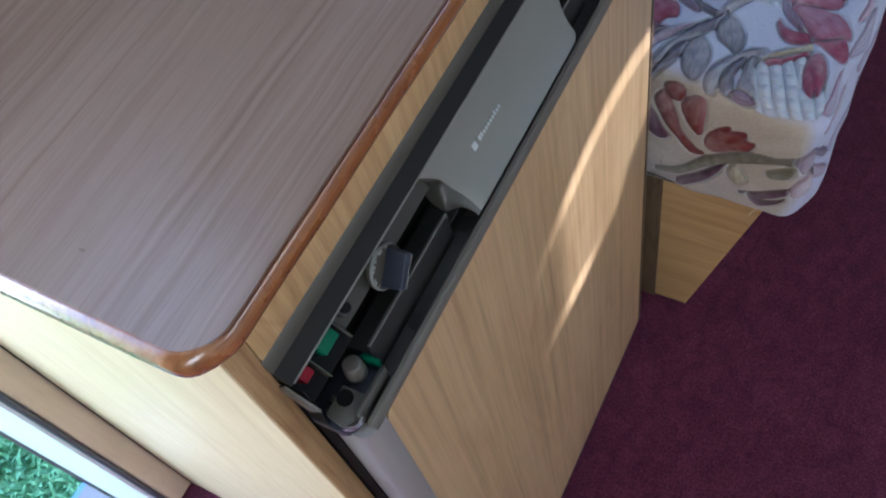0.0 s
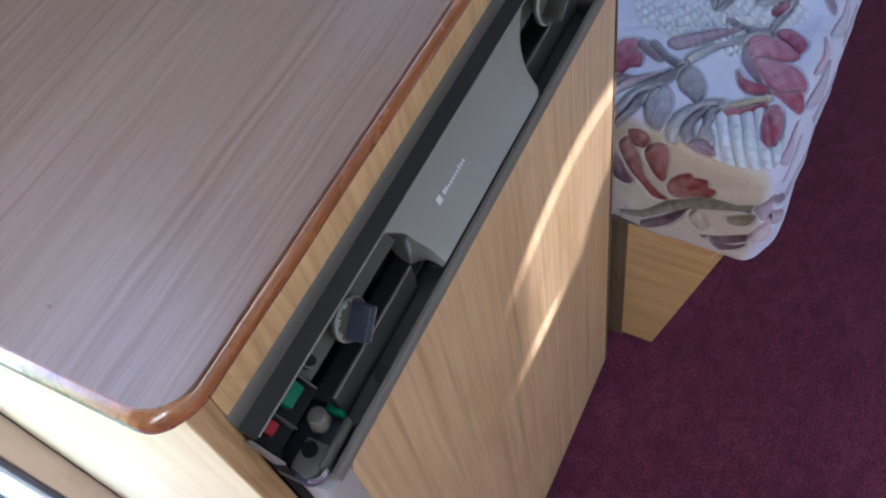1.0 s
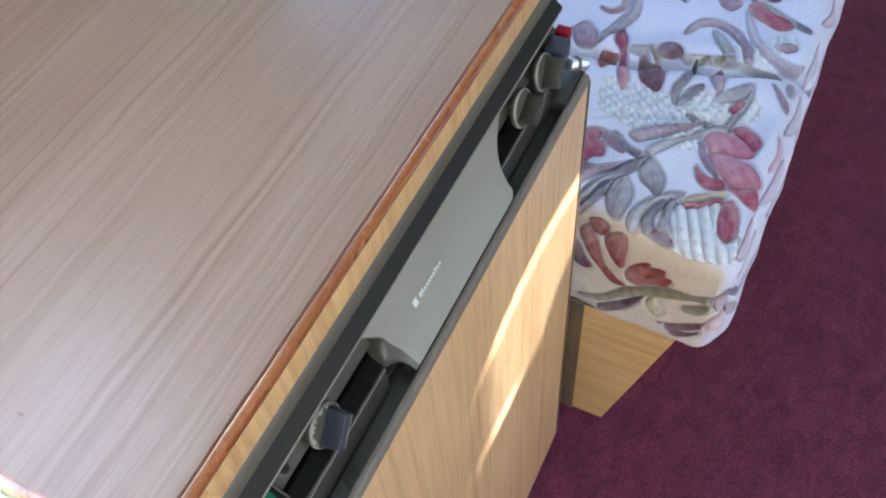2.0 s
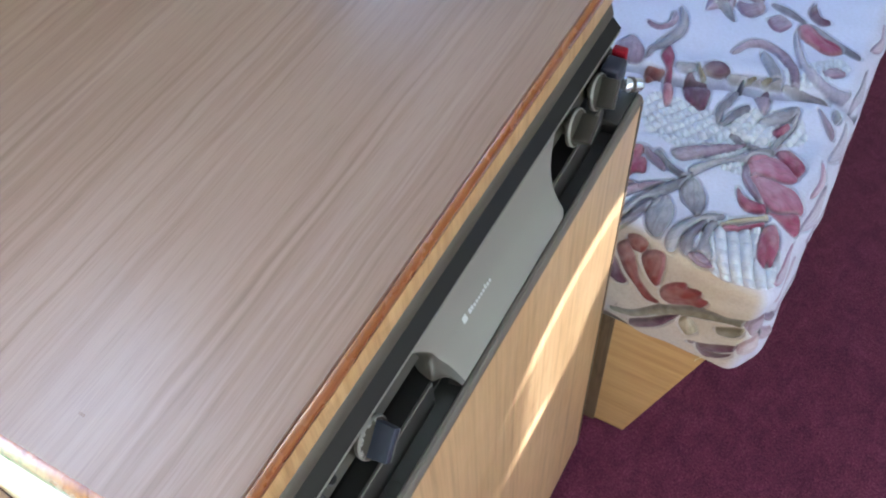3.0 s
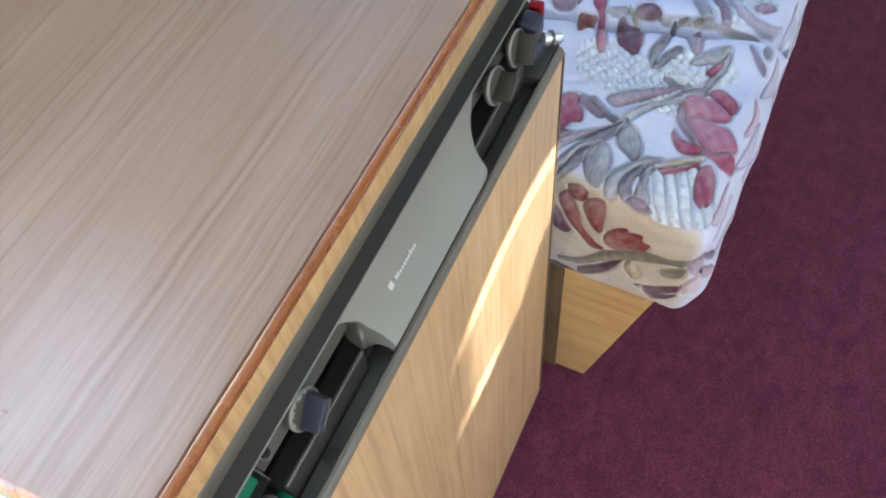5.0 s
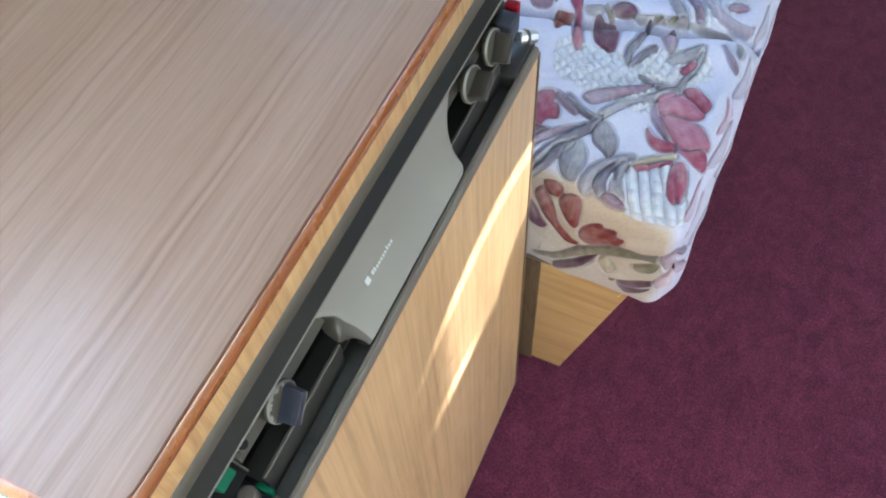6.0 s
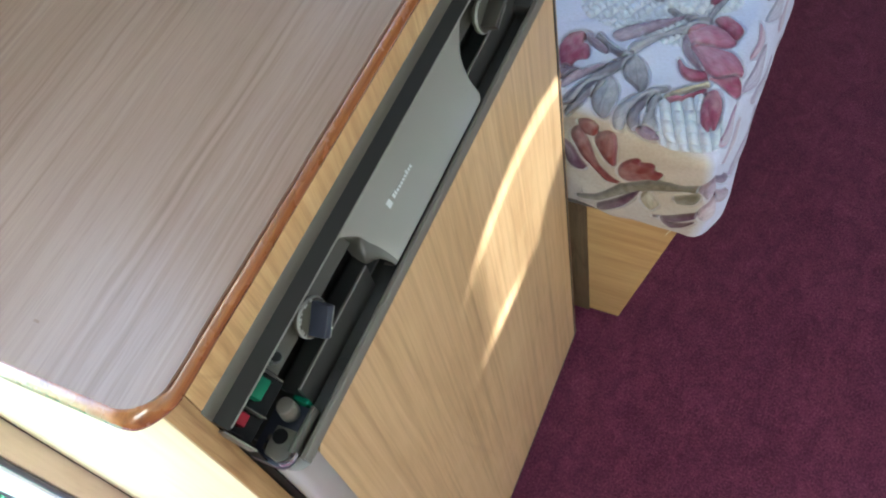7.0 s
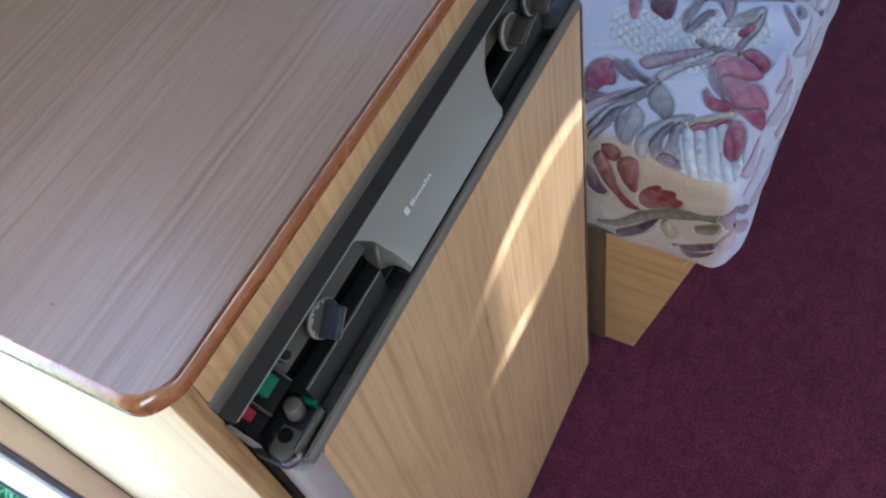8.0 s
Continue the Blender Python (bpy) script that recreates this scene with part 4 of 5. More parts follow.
# ---- the quilted cushion: rounded block, printed and quilted cover
class Print:
    """Colours and relief of a printed, quilted cloth over flat cloth coordinates u, v."""

    def __init__(self, u, v, ground):
        self.u, self.v = u, v
        self.c = np.tile(np.array(ground), (len(u), 1))
        self.h = np.zeros(len(u))
        self.mottle = 0.5 + 0.22 * np.sin(u * 310 + 2.0 * np.sin(v * 170)) + 0.22 * np.sin(v * 270 + 1.7 * np.sin(u * 230))

    def blend(self, mask, color, amount=1.0):
        k = (mask * amount)[:, None]
        self.c = self.c * (1 - k) + np.array(color) * k

    def petal(self, pts, width, color, edge=None, vein=None, puff=0.0034):
        """A tapering printed shape along a curve through pts, padded inside its stitched outline."""
        q = np.array([pts[0], *pts, pts[-1]])
        line = []
        for i in range(len(q) - 3):
            for t in np.linspace(0, 1, 9)[:-1]:
                a, b, c, d = q[i:i + 4]
                line.append(0.5 * (2 * b + (c - a) * t + (2 * a - 5 * b + 4 * c - d) * t * t + (3 * b - a - 3 * c + d) * t ** 3))
        line = np.array([*line, q[-1]])
        lo, hi = line.min(0) - width / 2 - 0.006, line.max(0) + width / 2 + 0.006
        at = np.flatnonzero((self.u > lo[0]) & (self.u < hi[0]) & (self.v > lo[1]) & (self.v < hi[1]))
        if not len(at):
            return
        U = np.stack((self.u[at], self.v[at]), 1)
        best, s, side = np.full(len(at), 9.0), np.zeros(len(at)), np.zeros(len(at))
        n = len(line) - 1
        for i in range(n):
            ab = line[i + 1] - line[i]
            k = np.clip(((U - line[i]) @ ab) / max(ab @ ab, 1e-12), 0, 1)
            off = U - (line[i] + k[:, None] * ab)
            dist = np.hypot(off[:, 0], off[:, 1])
            nearer = dist < best
            best = np.where(nearer, dist, best)
            s = np.where(nearer, (i + k) / n, s)
            side = np.where(nearer, np.sign(ab[0] * off[:, 1] - ab[1] * off[:, 0]), side)
        half = 0.58 * width * np.power(np.clip(np.sin(np.pi * np.clip(s, 0.01, 0.99) ** 0.85), 0, 1), 1.05)
        d = half - best
        px = 0.0014
        ins = np.clip(d / px + 0.5, 0, 1)
        sw = side * best / width

        def lay(mask, col, amount):
            k = (mask * amount)[:, None]
            self.c[at] = self.c[at] * (1 - k) + np.array(col) * k
        lay(np.clip(1 - np.abs(d + 2.0 * px) / (1.6 * px), 0, 1), (0.58, 0.60, 0.65), 0.18)
        lay(ins, color, 0.80 + 0.20 * self.mottle[at])
        if edge:
            lay(ins * np.clip(1.25 - d / max(0.20 * width, 1.6 * px), 0, 1), edge, 0.60)
            lay(ins * np.clip(np.sin(sw * 24 + s * 5 + 3 * self.mottle[at]) * 1.4 - 0.4, 0, 1), edge, 0.50)
        if vein:
            lay(ins * np.clip(1 - best / (1.2 * px), 0, 1), vein, 0.7)
        lay(ins * np.clip(side * 0.6, 0, 1) * np.clip(d / width * 3, 0, 1), tuple(0.7 * x + 0.20 for x in color), 0.22)
        fibre = np.clip(np.sin(sw * 44 + 4 * np.sin(s * 7) + 5 * self.mottle[at]) - 0.35, 0, 1)
        lay(ins * fibre, tuple(0.45 * x for x in color), 0.55)
        groove = np.clip(1 - np.abs(d + 0.5 * px) / 0.0032, 0, 1)
        self.h[at] -= 0.0040 * groove * groove
        self.h[at] = self.h[at] * (1 - 0.5 * ins) + puff * np.sqrt(np.clip(d / np.maximum(half, 1e-3), 0, 1)) * ins * min(1.0, 0.4 + width / 0.03)

    def shape(self, outline, color, edge=None, vein=None, puff=0.0046):
        """A printed patch inside a smooth closed outline, padded, with a stitched groove round it."""
        q = np.array(outline)
        n, ring = len(q), []
        for i in range(n):
            a, b, c, d = q[i - 1], q[i], q[(i + 1) % n], q[(i + 2) % n]
            for t in (0.0, 0.25, 0.5, 0.75):
                ring.append(0.5 * (2 * b + (c - a) * t + (2 * a - 5 * b + 4 * c - d) * t * t + (3 * b - a - 3 * c + d) * t ** 3))
        ring = np.array(ring)
        lo, hi = ring.min(0) - 0.008, ring.max(0) + 0.008
        at = np.flatnonzero((self.u > lo[0]) & (self.u < hi[0]) & (self.v > lo[1]) & (self.v < hi[1]))
        if not len(at):
            return
        U = np.stack((self.u[at], self.v[at]), 1)
        best, inside = np.full(len(at), 9.0), np.zeros(len(at), bool)
        for i in range(len(ring)):
            a, b = ring[i - 1], ring[i]
            ab = b - a
            k = np.clip(((U - a) @ ab) / max(ab @ ab, 1e-12), 0, 1)
            off = U - (a + k[:, None] * ab)
            best = np.minimum(best, np.hypot(off[:, 0], off[:, 1]))
            cross = (a[1] > U[:, 1]) != (b[1] > U[:, 1])
            inside ^= cross & (U[:, 0] < a[0] + (U[:, 1] - a[1]) * ab[0] / (ab[1] if abs(ab[1]) > 1e-12 else 1e-12))
        d = np.where(inside, best, -best) + 0.0008
        px = 0.0011
        ins = np.clip(d / px + 0.5, 0, 1)
        deep = max(float(d.max()), 1e-3)
        mid = ring.mean(0)
        axis = np.linalg.svd(ring - mid, full_matrices=False)[2][0]
        along = (U - mid) @ axis
        across = (U - mid) @ np.array((-axis[1], axis[0]))
        mot = self.mottle[at]

        def lay(mask, col, amount):
            k = (mask * amount)[:, None]
            self.c[at] = self.c[at] * (1 - k) + np.array(col) * k
        # pale ring: light caught by the stitched groove, given as colour
        lay(np.clip(1 - np.abs(d + 1.8 * px) / (1.5 * px), 0, 1), (0.66, 0.68, 0.76), 0.30)
        lay(ins, color, 0.86 + 0.14 * mot)
        shade = np.clip(np.sin(across * 420 + 2.2 * np.sin(along * 90) + 2 * mot) * 0.9, 0, 1)
        lay(ins * shade, tuple(0.62 * x + 0.16 for x in color), 0.38)
        if edge:
            lay(ins * np.clip(1.2 - d / max(0.30 * deep, 1.5 * px), 0, 1), edge, 0.34)
        if vein:
            lay(ins * np.clip(1 - np.abs(across + 0.0015 * np.sin(along * 60)) / (1.3 * px), 0, 1), vein, 0.7)
        lay(ins * np.clip(np.sin(across * 900 + 5 * mot + along * 120) - 0.45, 0, 1), tuple(0.34 * x for x in color), 0.62)
        grade = np.clip(0.5 + along / max(np.ptp(along), 1e-6) + 0.25 * (mot - 0.5), 0, 1)
        lay(ins * grade, tuple(0.50 * x for x in color), 0.62)
        lay(ins * np.clip(1 - 1.6 * grade, 0, 1), tuple(0.55 * x + 0.24 for x in color), 0.58)
        groove = np.clip(1 - np.abs(d + 0.6 * px) / 0.0034, 0, 1)
        self.h[at] = self.h[at] * (1 - 0.6 * ins) - 0.0046 * groove * groove
        self.h[at] += puff * np.sqrt(np.clip(d / deep, 0, 1)) * ins * min(1.0, 0.45 + deep / 0.012)

    def leaf(self, u, v, angle, length, width, color, bend=0.0, edge=None, vein=None, puff=0.0042, blunt=1.0):
        width, bend, a = width * 1.35, bend / 1.2, radians(angle)
        du, dv = self.u - u, self.v - v
        s = (du * math.cos(a) + dv * math.sin(a)) / length
        w = (-du * math.sin(a) + dv * math.cos(a)) / width
        w = w - bend * (1 - 4 * (s - 0.5) ** 2) * length / width
        ok = (s > 0) & (s < 1)
        half = np.where(ok, np.power(np.clip(np.sin(np.pi * np.clip(s, 0, 1) ** blunt), 0, 1), 0.75), 0) * 0.5
        d = half - np.abs(w)                       # >0 inside
        px = 0.0013 / width
        ins = np.clip(d / px, 0, 1) * ok
        near = np.clip(1 - np.abs(d) / (3.5 * px), 0, 1) * ((s > -0.05) & (s < 1.05))
        self.h -= 0.0024 * near
        halo = np.clip(1 - np.abs(d + 1.6 * px) / (1.5 * px), 0, 1) * ((s > -0.03) & (s < 1.03))
        self.blend(halo, (0.64, 0.64, 0.66), 0.4)
        self.blend(ins, color)
        if edge:
            self.blend(ins * np.clip(1 - d / (2.6 * px), 0, 1), edge, 0.85)
        if vein:
            self.blend(ins * np.clip(1 - np.abs(w) / (1.6 * px), 0, 1), vein, 0.6)
        tone = 0.5 + 0.5 * np.sin(s * 9 + w * 5)
        self.blend(ins * tone, tuple(0.55 * x + 0.25 for x in color), 0.25)
        self.h += puff * ins * np.clip(d / np.maximum(half, 1e-3), 0, 1) ** 0.5

    def quilt(self, u, v, angle, lu, lv, pitch, stripes=False, tint=(0.51, 0.545, 0.63), shear=0.0):
        a = radians(angle)
        du, dv = self.u - u, self.v - v
        s, w = du * math.cos(a) + dv * math.sin(a), -du * math.sin(a) + dv * math.cos(a)
        w = w + shear * s
        e = np.clip((1 - np.abs(s / lu) ** 3 - np.abs(w / lv) ** 3) / 0.15, 0, 1)
        p1 = np.abs(np.sin(np.pi * (s + (0 if stripes else w * 0.8)) / pitch))
        p2 = np.abs(np.sin(np.pi * (s - w * 0.8) / pitch)) if not stripes else np.clip(np.abs(np.sin(np.pi * w / (pitch * 1.1))) * 0.6 + 0.4, 0, 1)
        self.blend(e, tint, 0.9)
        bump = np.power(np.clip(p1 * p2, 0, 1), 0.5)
        # shade between the quilted puffs, put into the print colour
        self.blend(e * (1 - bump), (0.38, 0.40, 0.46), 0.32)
        self.h += e * ((0.0076 if stripes else 0.0050) * bump - 0.0026)


ROSE, PINK, CRIM, BROWNRED = (0.29, 0.056, 0.120), (0.40, 0.150, 0.245), (0.17, 0.020, 0.038), (0.19, 0.026, 0.021)
PLUM, MAUVE, SLATE, GREY = (0.115, 0.048, 0.088), (0.27, 0.20, 0.29), (0.145, 0.140, 0.195), (0.265, 0.265, 0.325)
OLIVE, SAND = (0.17, 0.15, 0.10), (0.40, 0.35, 0.25)
DUSK = (0.31, 0.29, 0.32)
PALEMAUVE, PALEPINK = (0.40, 0.37, 0.48), (0.46, 0.37, 0.45)
CREAM = (0.485, 0.500, 0.645)


def tulip(p, u, v, turn, k):
    """Pink bloom of five petals with a curled side petal and a hanging lower one."""
    def put(du, dv, ang, ln, wd, col, bend, edge):
        a = radians(turn)
        p.leaf(u + k * (du * math.cos(a) - dv * math.sin(a)), v + k * (du * math.sin(a) + dv * math.cos(a)), turn + ang, k * ln, k * wd, col, bend, edge, puff=0.0048)
    put(0.000, 0.000, 118, 0.080, 0.026, MAUVE, -0.08, ROSE)
    put(-0.010, 0.020, 98, 0.085, 0.034, ROSE, 0.05, PINK)
    put(-0.020, 0.030, 78, 0.060, 0.022, PINK, 0.05, (0.68, 0.46, 0.46))
    put(-0.030, 0.042, -16, 0.078, 0.024, PINK, 0.06, ROSE)
    put(-0.006, 0.022, -42, 0.062, 0.028, ROSE, 0.06, PINK)
    put(0.004, 0.010, -30, 0.048, 0.016, PINK, 0.04, ROSE)
    put(0.008, -0.006, -72, 0.056, 0.024, ROSE, 0.05, CRIM)
    put(0.015, -0.012, -62, 0.044, 0.012, PINK, 0.05, ROSE)
    put(0.000, 0.006, 148, 0.048, 0.017, ROSE, -0.16, CRIM)
    put(0.002, 0.078, 62, 0.036, 0.028, CRIM, 0.0, PLUM)
    put(0.020, 0.074, 28, 0.028, 0.020, PLUM, 0.0, ROSE)


def spray(p, u, v, turn, k, tone, rim):
    """Grey leaves fanned from one twig."""
    for ang, ln, wd, bd in ((43, 0.108, 0.017, 0.07), (-48, 0.054, 0.027, 0.05), (-92, 0.064, 0.028, 0.05), (132, 0.046, 0.017, -0.05),
                            (206, 0.086, 0.020, 0.08), (226, 0.080, 0.020, -0.06), (182, 0.070, 0.016, 0.06), (100, 0.030, 0.012, 0.0)):
        p.leaf(u, v, turn + ang, k * ln, k * wd, tone, bd, rim, (0.50, 0.50, 0.52), 0.0032)


def paint_cover(u, v):
    """u runs across the bench; v runs along it on top and carries on down over the end (v below 0.65)."""
    p = Print(u, v, CREAM)
    # warm bounce light on the end is put into the cloth as tan
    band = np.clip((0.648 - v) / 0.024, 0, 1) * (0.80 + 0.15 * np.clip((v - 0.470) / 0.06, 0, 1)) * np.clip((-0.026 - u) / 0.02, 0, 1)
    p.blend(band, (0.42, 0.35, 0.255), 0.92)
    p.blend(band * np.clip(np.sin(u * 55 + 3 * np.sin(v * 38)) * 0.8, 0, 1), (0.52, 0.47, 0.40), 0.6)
    # lavender shade of the aisle side is tinted into the cloth as well
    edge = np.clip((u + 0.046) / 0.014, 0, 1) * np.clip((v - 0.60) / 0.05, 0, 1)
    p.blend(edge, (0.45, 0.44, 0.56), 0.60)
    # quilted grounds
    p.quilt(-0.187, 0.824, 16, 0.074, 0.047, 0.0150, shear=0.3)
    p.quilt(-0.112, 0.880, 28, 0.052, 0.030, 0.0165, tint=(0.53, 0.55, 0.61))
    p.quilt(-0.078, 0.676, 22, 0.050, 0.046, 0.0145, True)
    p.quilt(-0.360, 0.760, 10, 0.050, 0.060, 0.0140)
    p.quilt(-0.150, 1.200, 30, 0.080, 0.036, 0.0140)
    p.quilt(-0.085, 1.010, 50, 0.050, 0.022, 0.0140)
    # top, far repeats
    spray(p, -0.250, 1.160, 60, 1.1, MAUVE, PLUM)
    tulip(p, -0.100, 1.260, 30, 1.1)
    spray(p, -0.190, 1.340, 10, 1.1, SLATE, GREY)
    tulip(p, -0.300, 1.300, 80, 1.1)
    # beyond the quilted field
    p.shape([(-0.195, 0.994), (-0.191, 1.014), (-0.179, 1.036), (-0.158, 1.043), (-0.133, 1.032), (-0.113, 1.012), (-0.100, 0.980), (-0.096, 0.970), (-0.104, 0.967), (-0.113, 0.984), (-0.127, 1.007), (-0.145, 1.024), (-0.165, 1.029), (-0.181, 1.019), (-0.189, 1.002)], MAUVE, edge=PLUM)
    p.shape([(-0.160, 1.019), (-0.145, 1.011), (-0.129, 0.985), (-0.118, 0.965), (-0.125, 0.961), (-0.135, 0.969), (-0.148, 0.987)], GREY, edge=SLATE)
    p.shape([(-0.185, 0.949), (-0.163, 0.956), (-0.142, 0.959), (-0.122, 0.967), (-0.118, 0.958), (-0.138, 0.952), (-0.158, 0.950), (-0.179, 0.944)], DUSK, edge=OLIVE)
    p.shape([(-0.114, 0.964), (-0.093, 0.971), (-0.065, 0.977), (-0.055, 0.974), (-0.084, 0.970), (-0.111, 0.961)], DUSK, edge=GREY)
    p.shape([(-0.161, 0.950), (-0.154, 0.958), (-0.150, 0.958), (-0.155, 0.952)], OLIVE)
    p.shape([(-0.142, 0.955), (-0.136, 0.964), (-0.131, 0.963), (-0.135, 0.955)], OLIVE)
    p.shape([(-0.221, 0.944), (-0.213, 0.960), (-0.198, 0.963), (-0.186, 0.955), (-0.193, 0.943), (-0.210, 0.939)], PLUM, edge=SAND)
    p.shape([(-0.229, 0.954), (-0.219, 0.940), (-0.211, 0.933), (-0.216, 0.930), (-0.226, 0.943)], SAND, edge=OLIVE)
    p.shape([(-0.254, 0.933), (-0.241, 0.944), (-0.230, 0.947), (-0.229, 0.936), (-0.244, 0.924)], GREY, edge=CREAM)
    p.shape([(-0.277, 0.940), (-0.276, 0.971), (-0.264, 0.954), (-0.258, 0.928), (-0.251, 0.909), (-0.236, 0.864), (-0.239, 0.848), (-0.249, 0.867), (-0.259, 0.909), (-0.264, 0.923)], ROSE, edge=PLUM)
    p.shape([(-0.288, 0.910), (-0.272, 0.914), (-0.263, 0.915), (-0.268, 0.903), (-0.275, 0.873)], BROWNRED, edge=SAND)
    p.shape([(-0.234, 0.919), (-0.231, 0.930), (-0.222, 0.924), (-0.204, 0.927), (-0.193, 0.884), (-0.195, 0.865), (-0.209, 0.868), (-0.223, 0.878)], PLUM, edge=ROSE)
    p.shape([(-0.320, 1.004), (-0.303, 1.001), (-0.292, 1.015), (-0.294, 1.043), (-0.285, 1.031), (-0.287, 1.010), (-0.300, 0.997), (-0.312, 0.997)], MAUVE, edge=PINK)
    p.shape([(-0.291, 1.060), (-0.274, 1.037), (-0.267, 1.006), (-0.275, 0.980), (-0.290, 0.947), (-0.294, 0.926), (-0.297, 0.940), (-0.290, 0.979), (-0.279, 1.008), (-0.281, 1.033)], GREY, edge=MAUVE)
    p.shape([(-0.249, 1.091), (-0.231, 1.097), (-0.214, 1.066), (-0.222, 1.069), (-0.237, 1.083)], GREY, edge=SLATE)
    p.shape([(-0.223, 1.107), (-0.208, 1.110), (-0.191, 1.125), (-0.185, 1.114), (-0.194, 1.087), (-0.209, 1.088)], MAUVE, edge=PLUM)
    p.shape([(-0.173, 1.094), (-0.162, 1.110), (-0.147, 1.103), (-0.142, 1.096), (-0.152, 1.076), (-0.164, 1.078)], MAUVE, edge=PINK)
    p.shape([(-0.179, 1.130), (-0.156, 1.125), (-0.127, 1.109), (-0.115, 1.100), (-0.136, 1.109), (-0.163, 1.119)], SLATE, edge=PLUM)
    p.shape([(-0.122, 1.121), (-0.106, 1.111), (-0.095, 1.116), (-0.098, 1.120), (-0.111, 1.125), (-0.123, 1.146), (-0.126, 1.136)], PLUM, edge=MAUVE)
    p.shape([(-0.119, 1.107), (-0.104, 1.101), (-0.079, 1.088), (-0.058, 1.076), (-0.041, 1.065), (-0.045, 1.061), (-0.063, 1.069), (-0.087, 1.079), (-0.108, 1.093)], SLATE, edge=OLIVE)
    p.shape([(-0.131, 1.093), (-0.120, 1.104), (-0.100, 1.089), (-0.076, 1.079), (-0.066, 1.067), (-0.081, 1.058), (-0.103, 1.066), (-0.119, 1.073)], ROSE, edge=SAND)
    p.shape([(-0.339, 0.943), (-0.328, 0.969), (-0.305, 0.943), (-0.298, 0.918), (-0.310, 0.911), (-0.325, 0.913)], MAUVE, edge=PLUM)
    p.shape([(-0.147, 0.842), (-0.126, 0.842), (-0.099, 0.846), (-0.093, 0.843), (-0.117, 0.833), (-0.142, 0.837)], SLATE, edge=GREY)
    p.shape([(-0.172, 0.858), (-0.177, 0.879), (-0.171, 0.899), (-0.167, 0.944), (-0.162, 0.944), (-0.164, 0.895), (-0.169, 0.879), (-0.166, 0.856)], SLATE, edge=GREY)
    p.shape([(-0.166, 0.855), (-0.157, 0.882), (-0.145, 0.900), (-0.141, 0.895), (-0.152, 0.874), (-0.161, 0.852)], SLATE, edge=GREY)
    p.shape([(-0.141, 0.926), (-0.135, 0.947), (-0.126, 0.946), (-0.120, 0.908), (-0.126, 0.902)], MAUVE, edge=PLUM)
    p.shape([(-0.123, 0.888), (-0.106, 0.914), (-0.087, 0.933), (-0.084, 0.920), (-0.101, 0.898), (-0.118, 0.885)], GREY, edge=CREAM)
    p.shape([(-0.084, 0.922), (-0.082, 0.901), (-0.093, 0.854), (-0.098, 0.852), (-0.090, 0.887)], GREY, edge=SLATE)
    p.shape([(-0.102, 0.881), (-0.092, 0.903), (-0.087, 0.898), (-0.095, 0.875)], ROSE, edge=PINK)
    p.shape([(-0.063, 0.945), (-0.050, 0.931), (-0.034, 0.916), (-0.031, 0.907), (-0.047, 0.919)], MAUVE, edge=GREY)
    p.shape([(-0.043, 0.954), (-0.032, 0.940), (-0.036, 0.930), (-0.043, 0.937)], GREY, edge=MAUVE)
    p.shape([(-0.131, 1.084), (-0.114, 1.048), (-0.083, 1.003), (-0.048, 0.990), (-0.033, 0.994), (-0.037, 0.981), (-0.061, 0.981), (-0.094, 0.994), (-0.119, 1.040)], PALEMAUVE, edge=GREY)
    p.shape([(-0.076, 1.017), (-0.065, 1.033), (-0.051, 1.026), (-0.054, 1.015), (-0.069, 1.006)], MAUVE, edge=PINK)
    # near half of the top, and the end towards the fridge
    p.shape([(-0.173, 0.757), (-0.161, 0.780), (-0.138, 0.802), (-0.117, 0.829), (-0.100, 0.847), (-0.090, 0.846), (-0.104, 0.823), (-0.127, 0.807), (-0.147, 0.785), (-0.161, 0.761), (-0.167, 0.751)], GREY, edge=SLATE)
    p.shape([(-0.202, 0.775), (-0.187, 0.792), (-0.163, 0.809), (-0.140, 0.825), (-0.126, 0.838), (-0.136, 0.818), (-0.155, 0.798), (-0.175, 0.779), (-0.190, 0.767)], MAUVE, edge=PLUM)
    p.shape([(-0.222, 0.759), (-0.208, 0.753), (-0.190, 0.742), (-0.173, 0.741), (-0.168, 0.752), (-0.179, 0.747), (-0.199, 0.755), (-0.217, 0.767)], SLATE, edge=PLUM)
    p.shape([(-0.236, 0.766), (-0.222, 0.759), (-0.202, 0.747), (-0.201, 0.739), (-0.217, 0.745), (-0.230, 0.755)], MAUVE, edge=PLUM)
    p.shape([(-0.262, 0.734), (-0.258, 0.758), (-0.245, 0.766), (-0.237, 0.764), (-0.235, 0.749), (-0.227, 0.746), (-0.221, 0.725), (-0.234, 0.718), (-0.240, 0.694), (-0.250, 0.703)], ROSE, edge=CRIM)
    p.shape([(-0.248, 0.697), (-0.235, 0.701), (-0.221, 0.700), (-0.220, 0.690), (-0.227, 0.681), (-0.241, 0.678)], PLUM, edge=CRIM)
    p.shape([(-0.238, 0.670), (-0.225, 0.695), (-0.205, 0.714), (-0.186, 0.729), (-0.184, 0.728), (-0.203, 0.709), (-0.219, 0.688), (-0.233, 0.666)], MAUVE, edge=SLATE)
    p.shape([(-0.229, 0.640), (-0.216, 0.673), (-0.204, 0.701), (-0.190, 0.723), (-0.175, 0.740), (-0.169, 0.746), (-0.168, 0.738), (-0.182, 0.714), (-0.197, 0.692), (-0.208, 0.666), (-0.223, 0.637)], SLATE, edge=GREY)
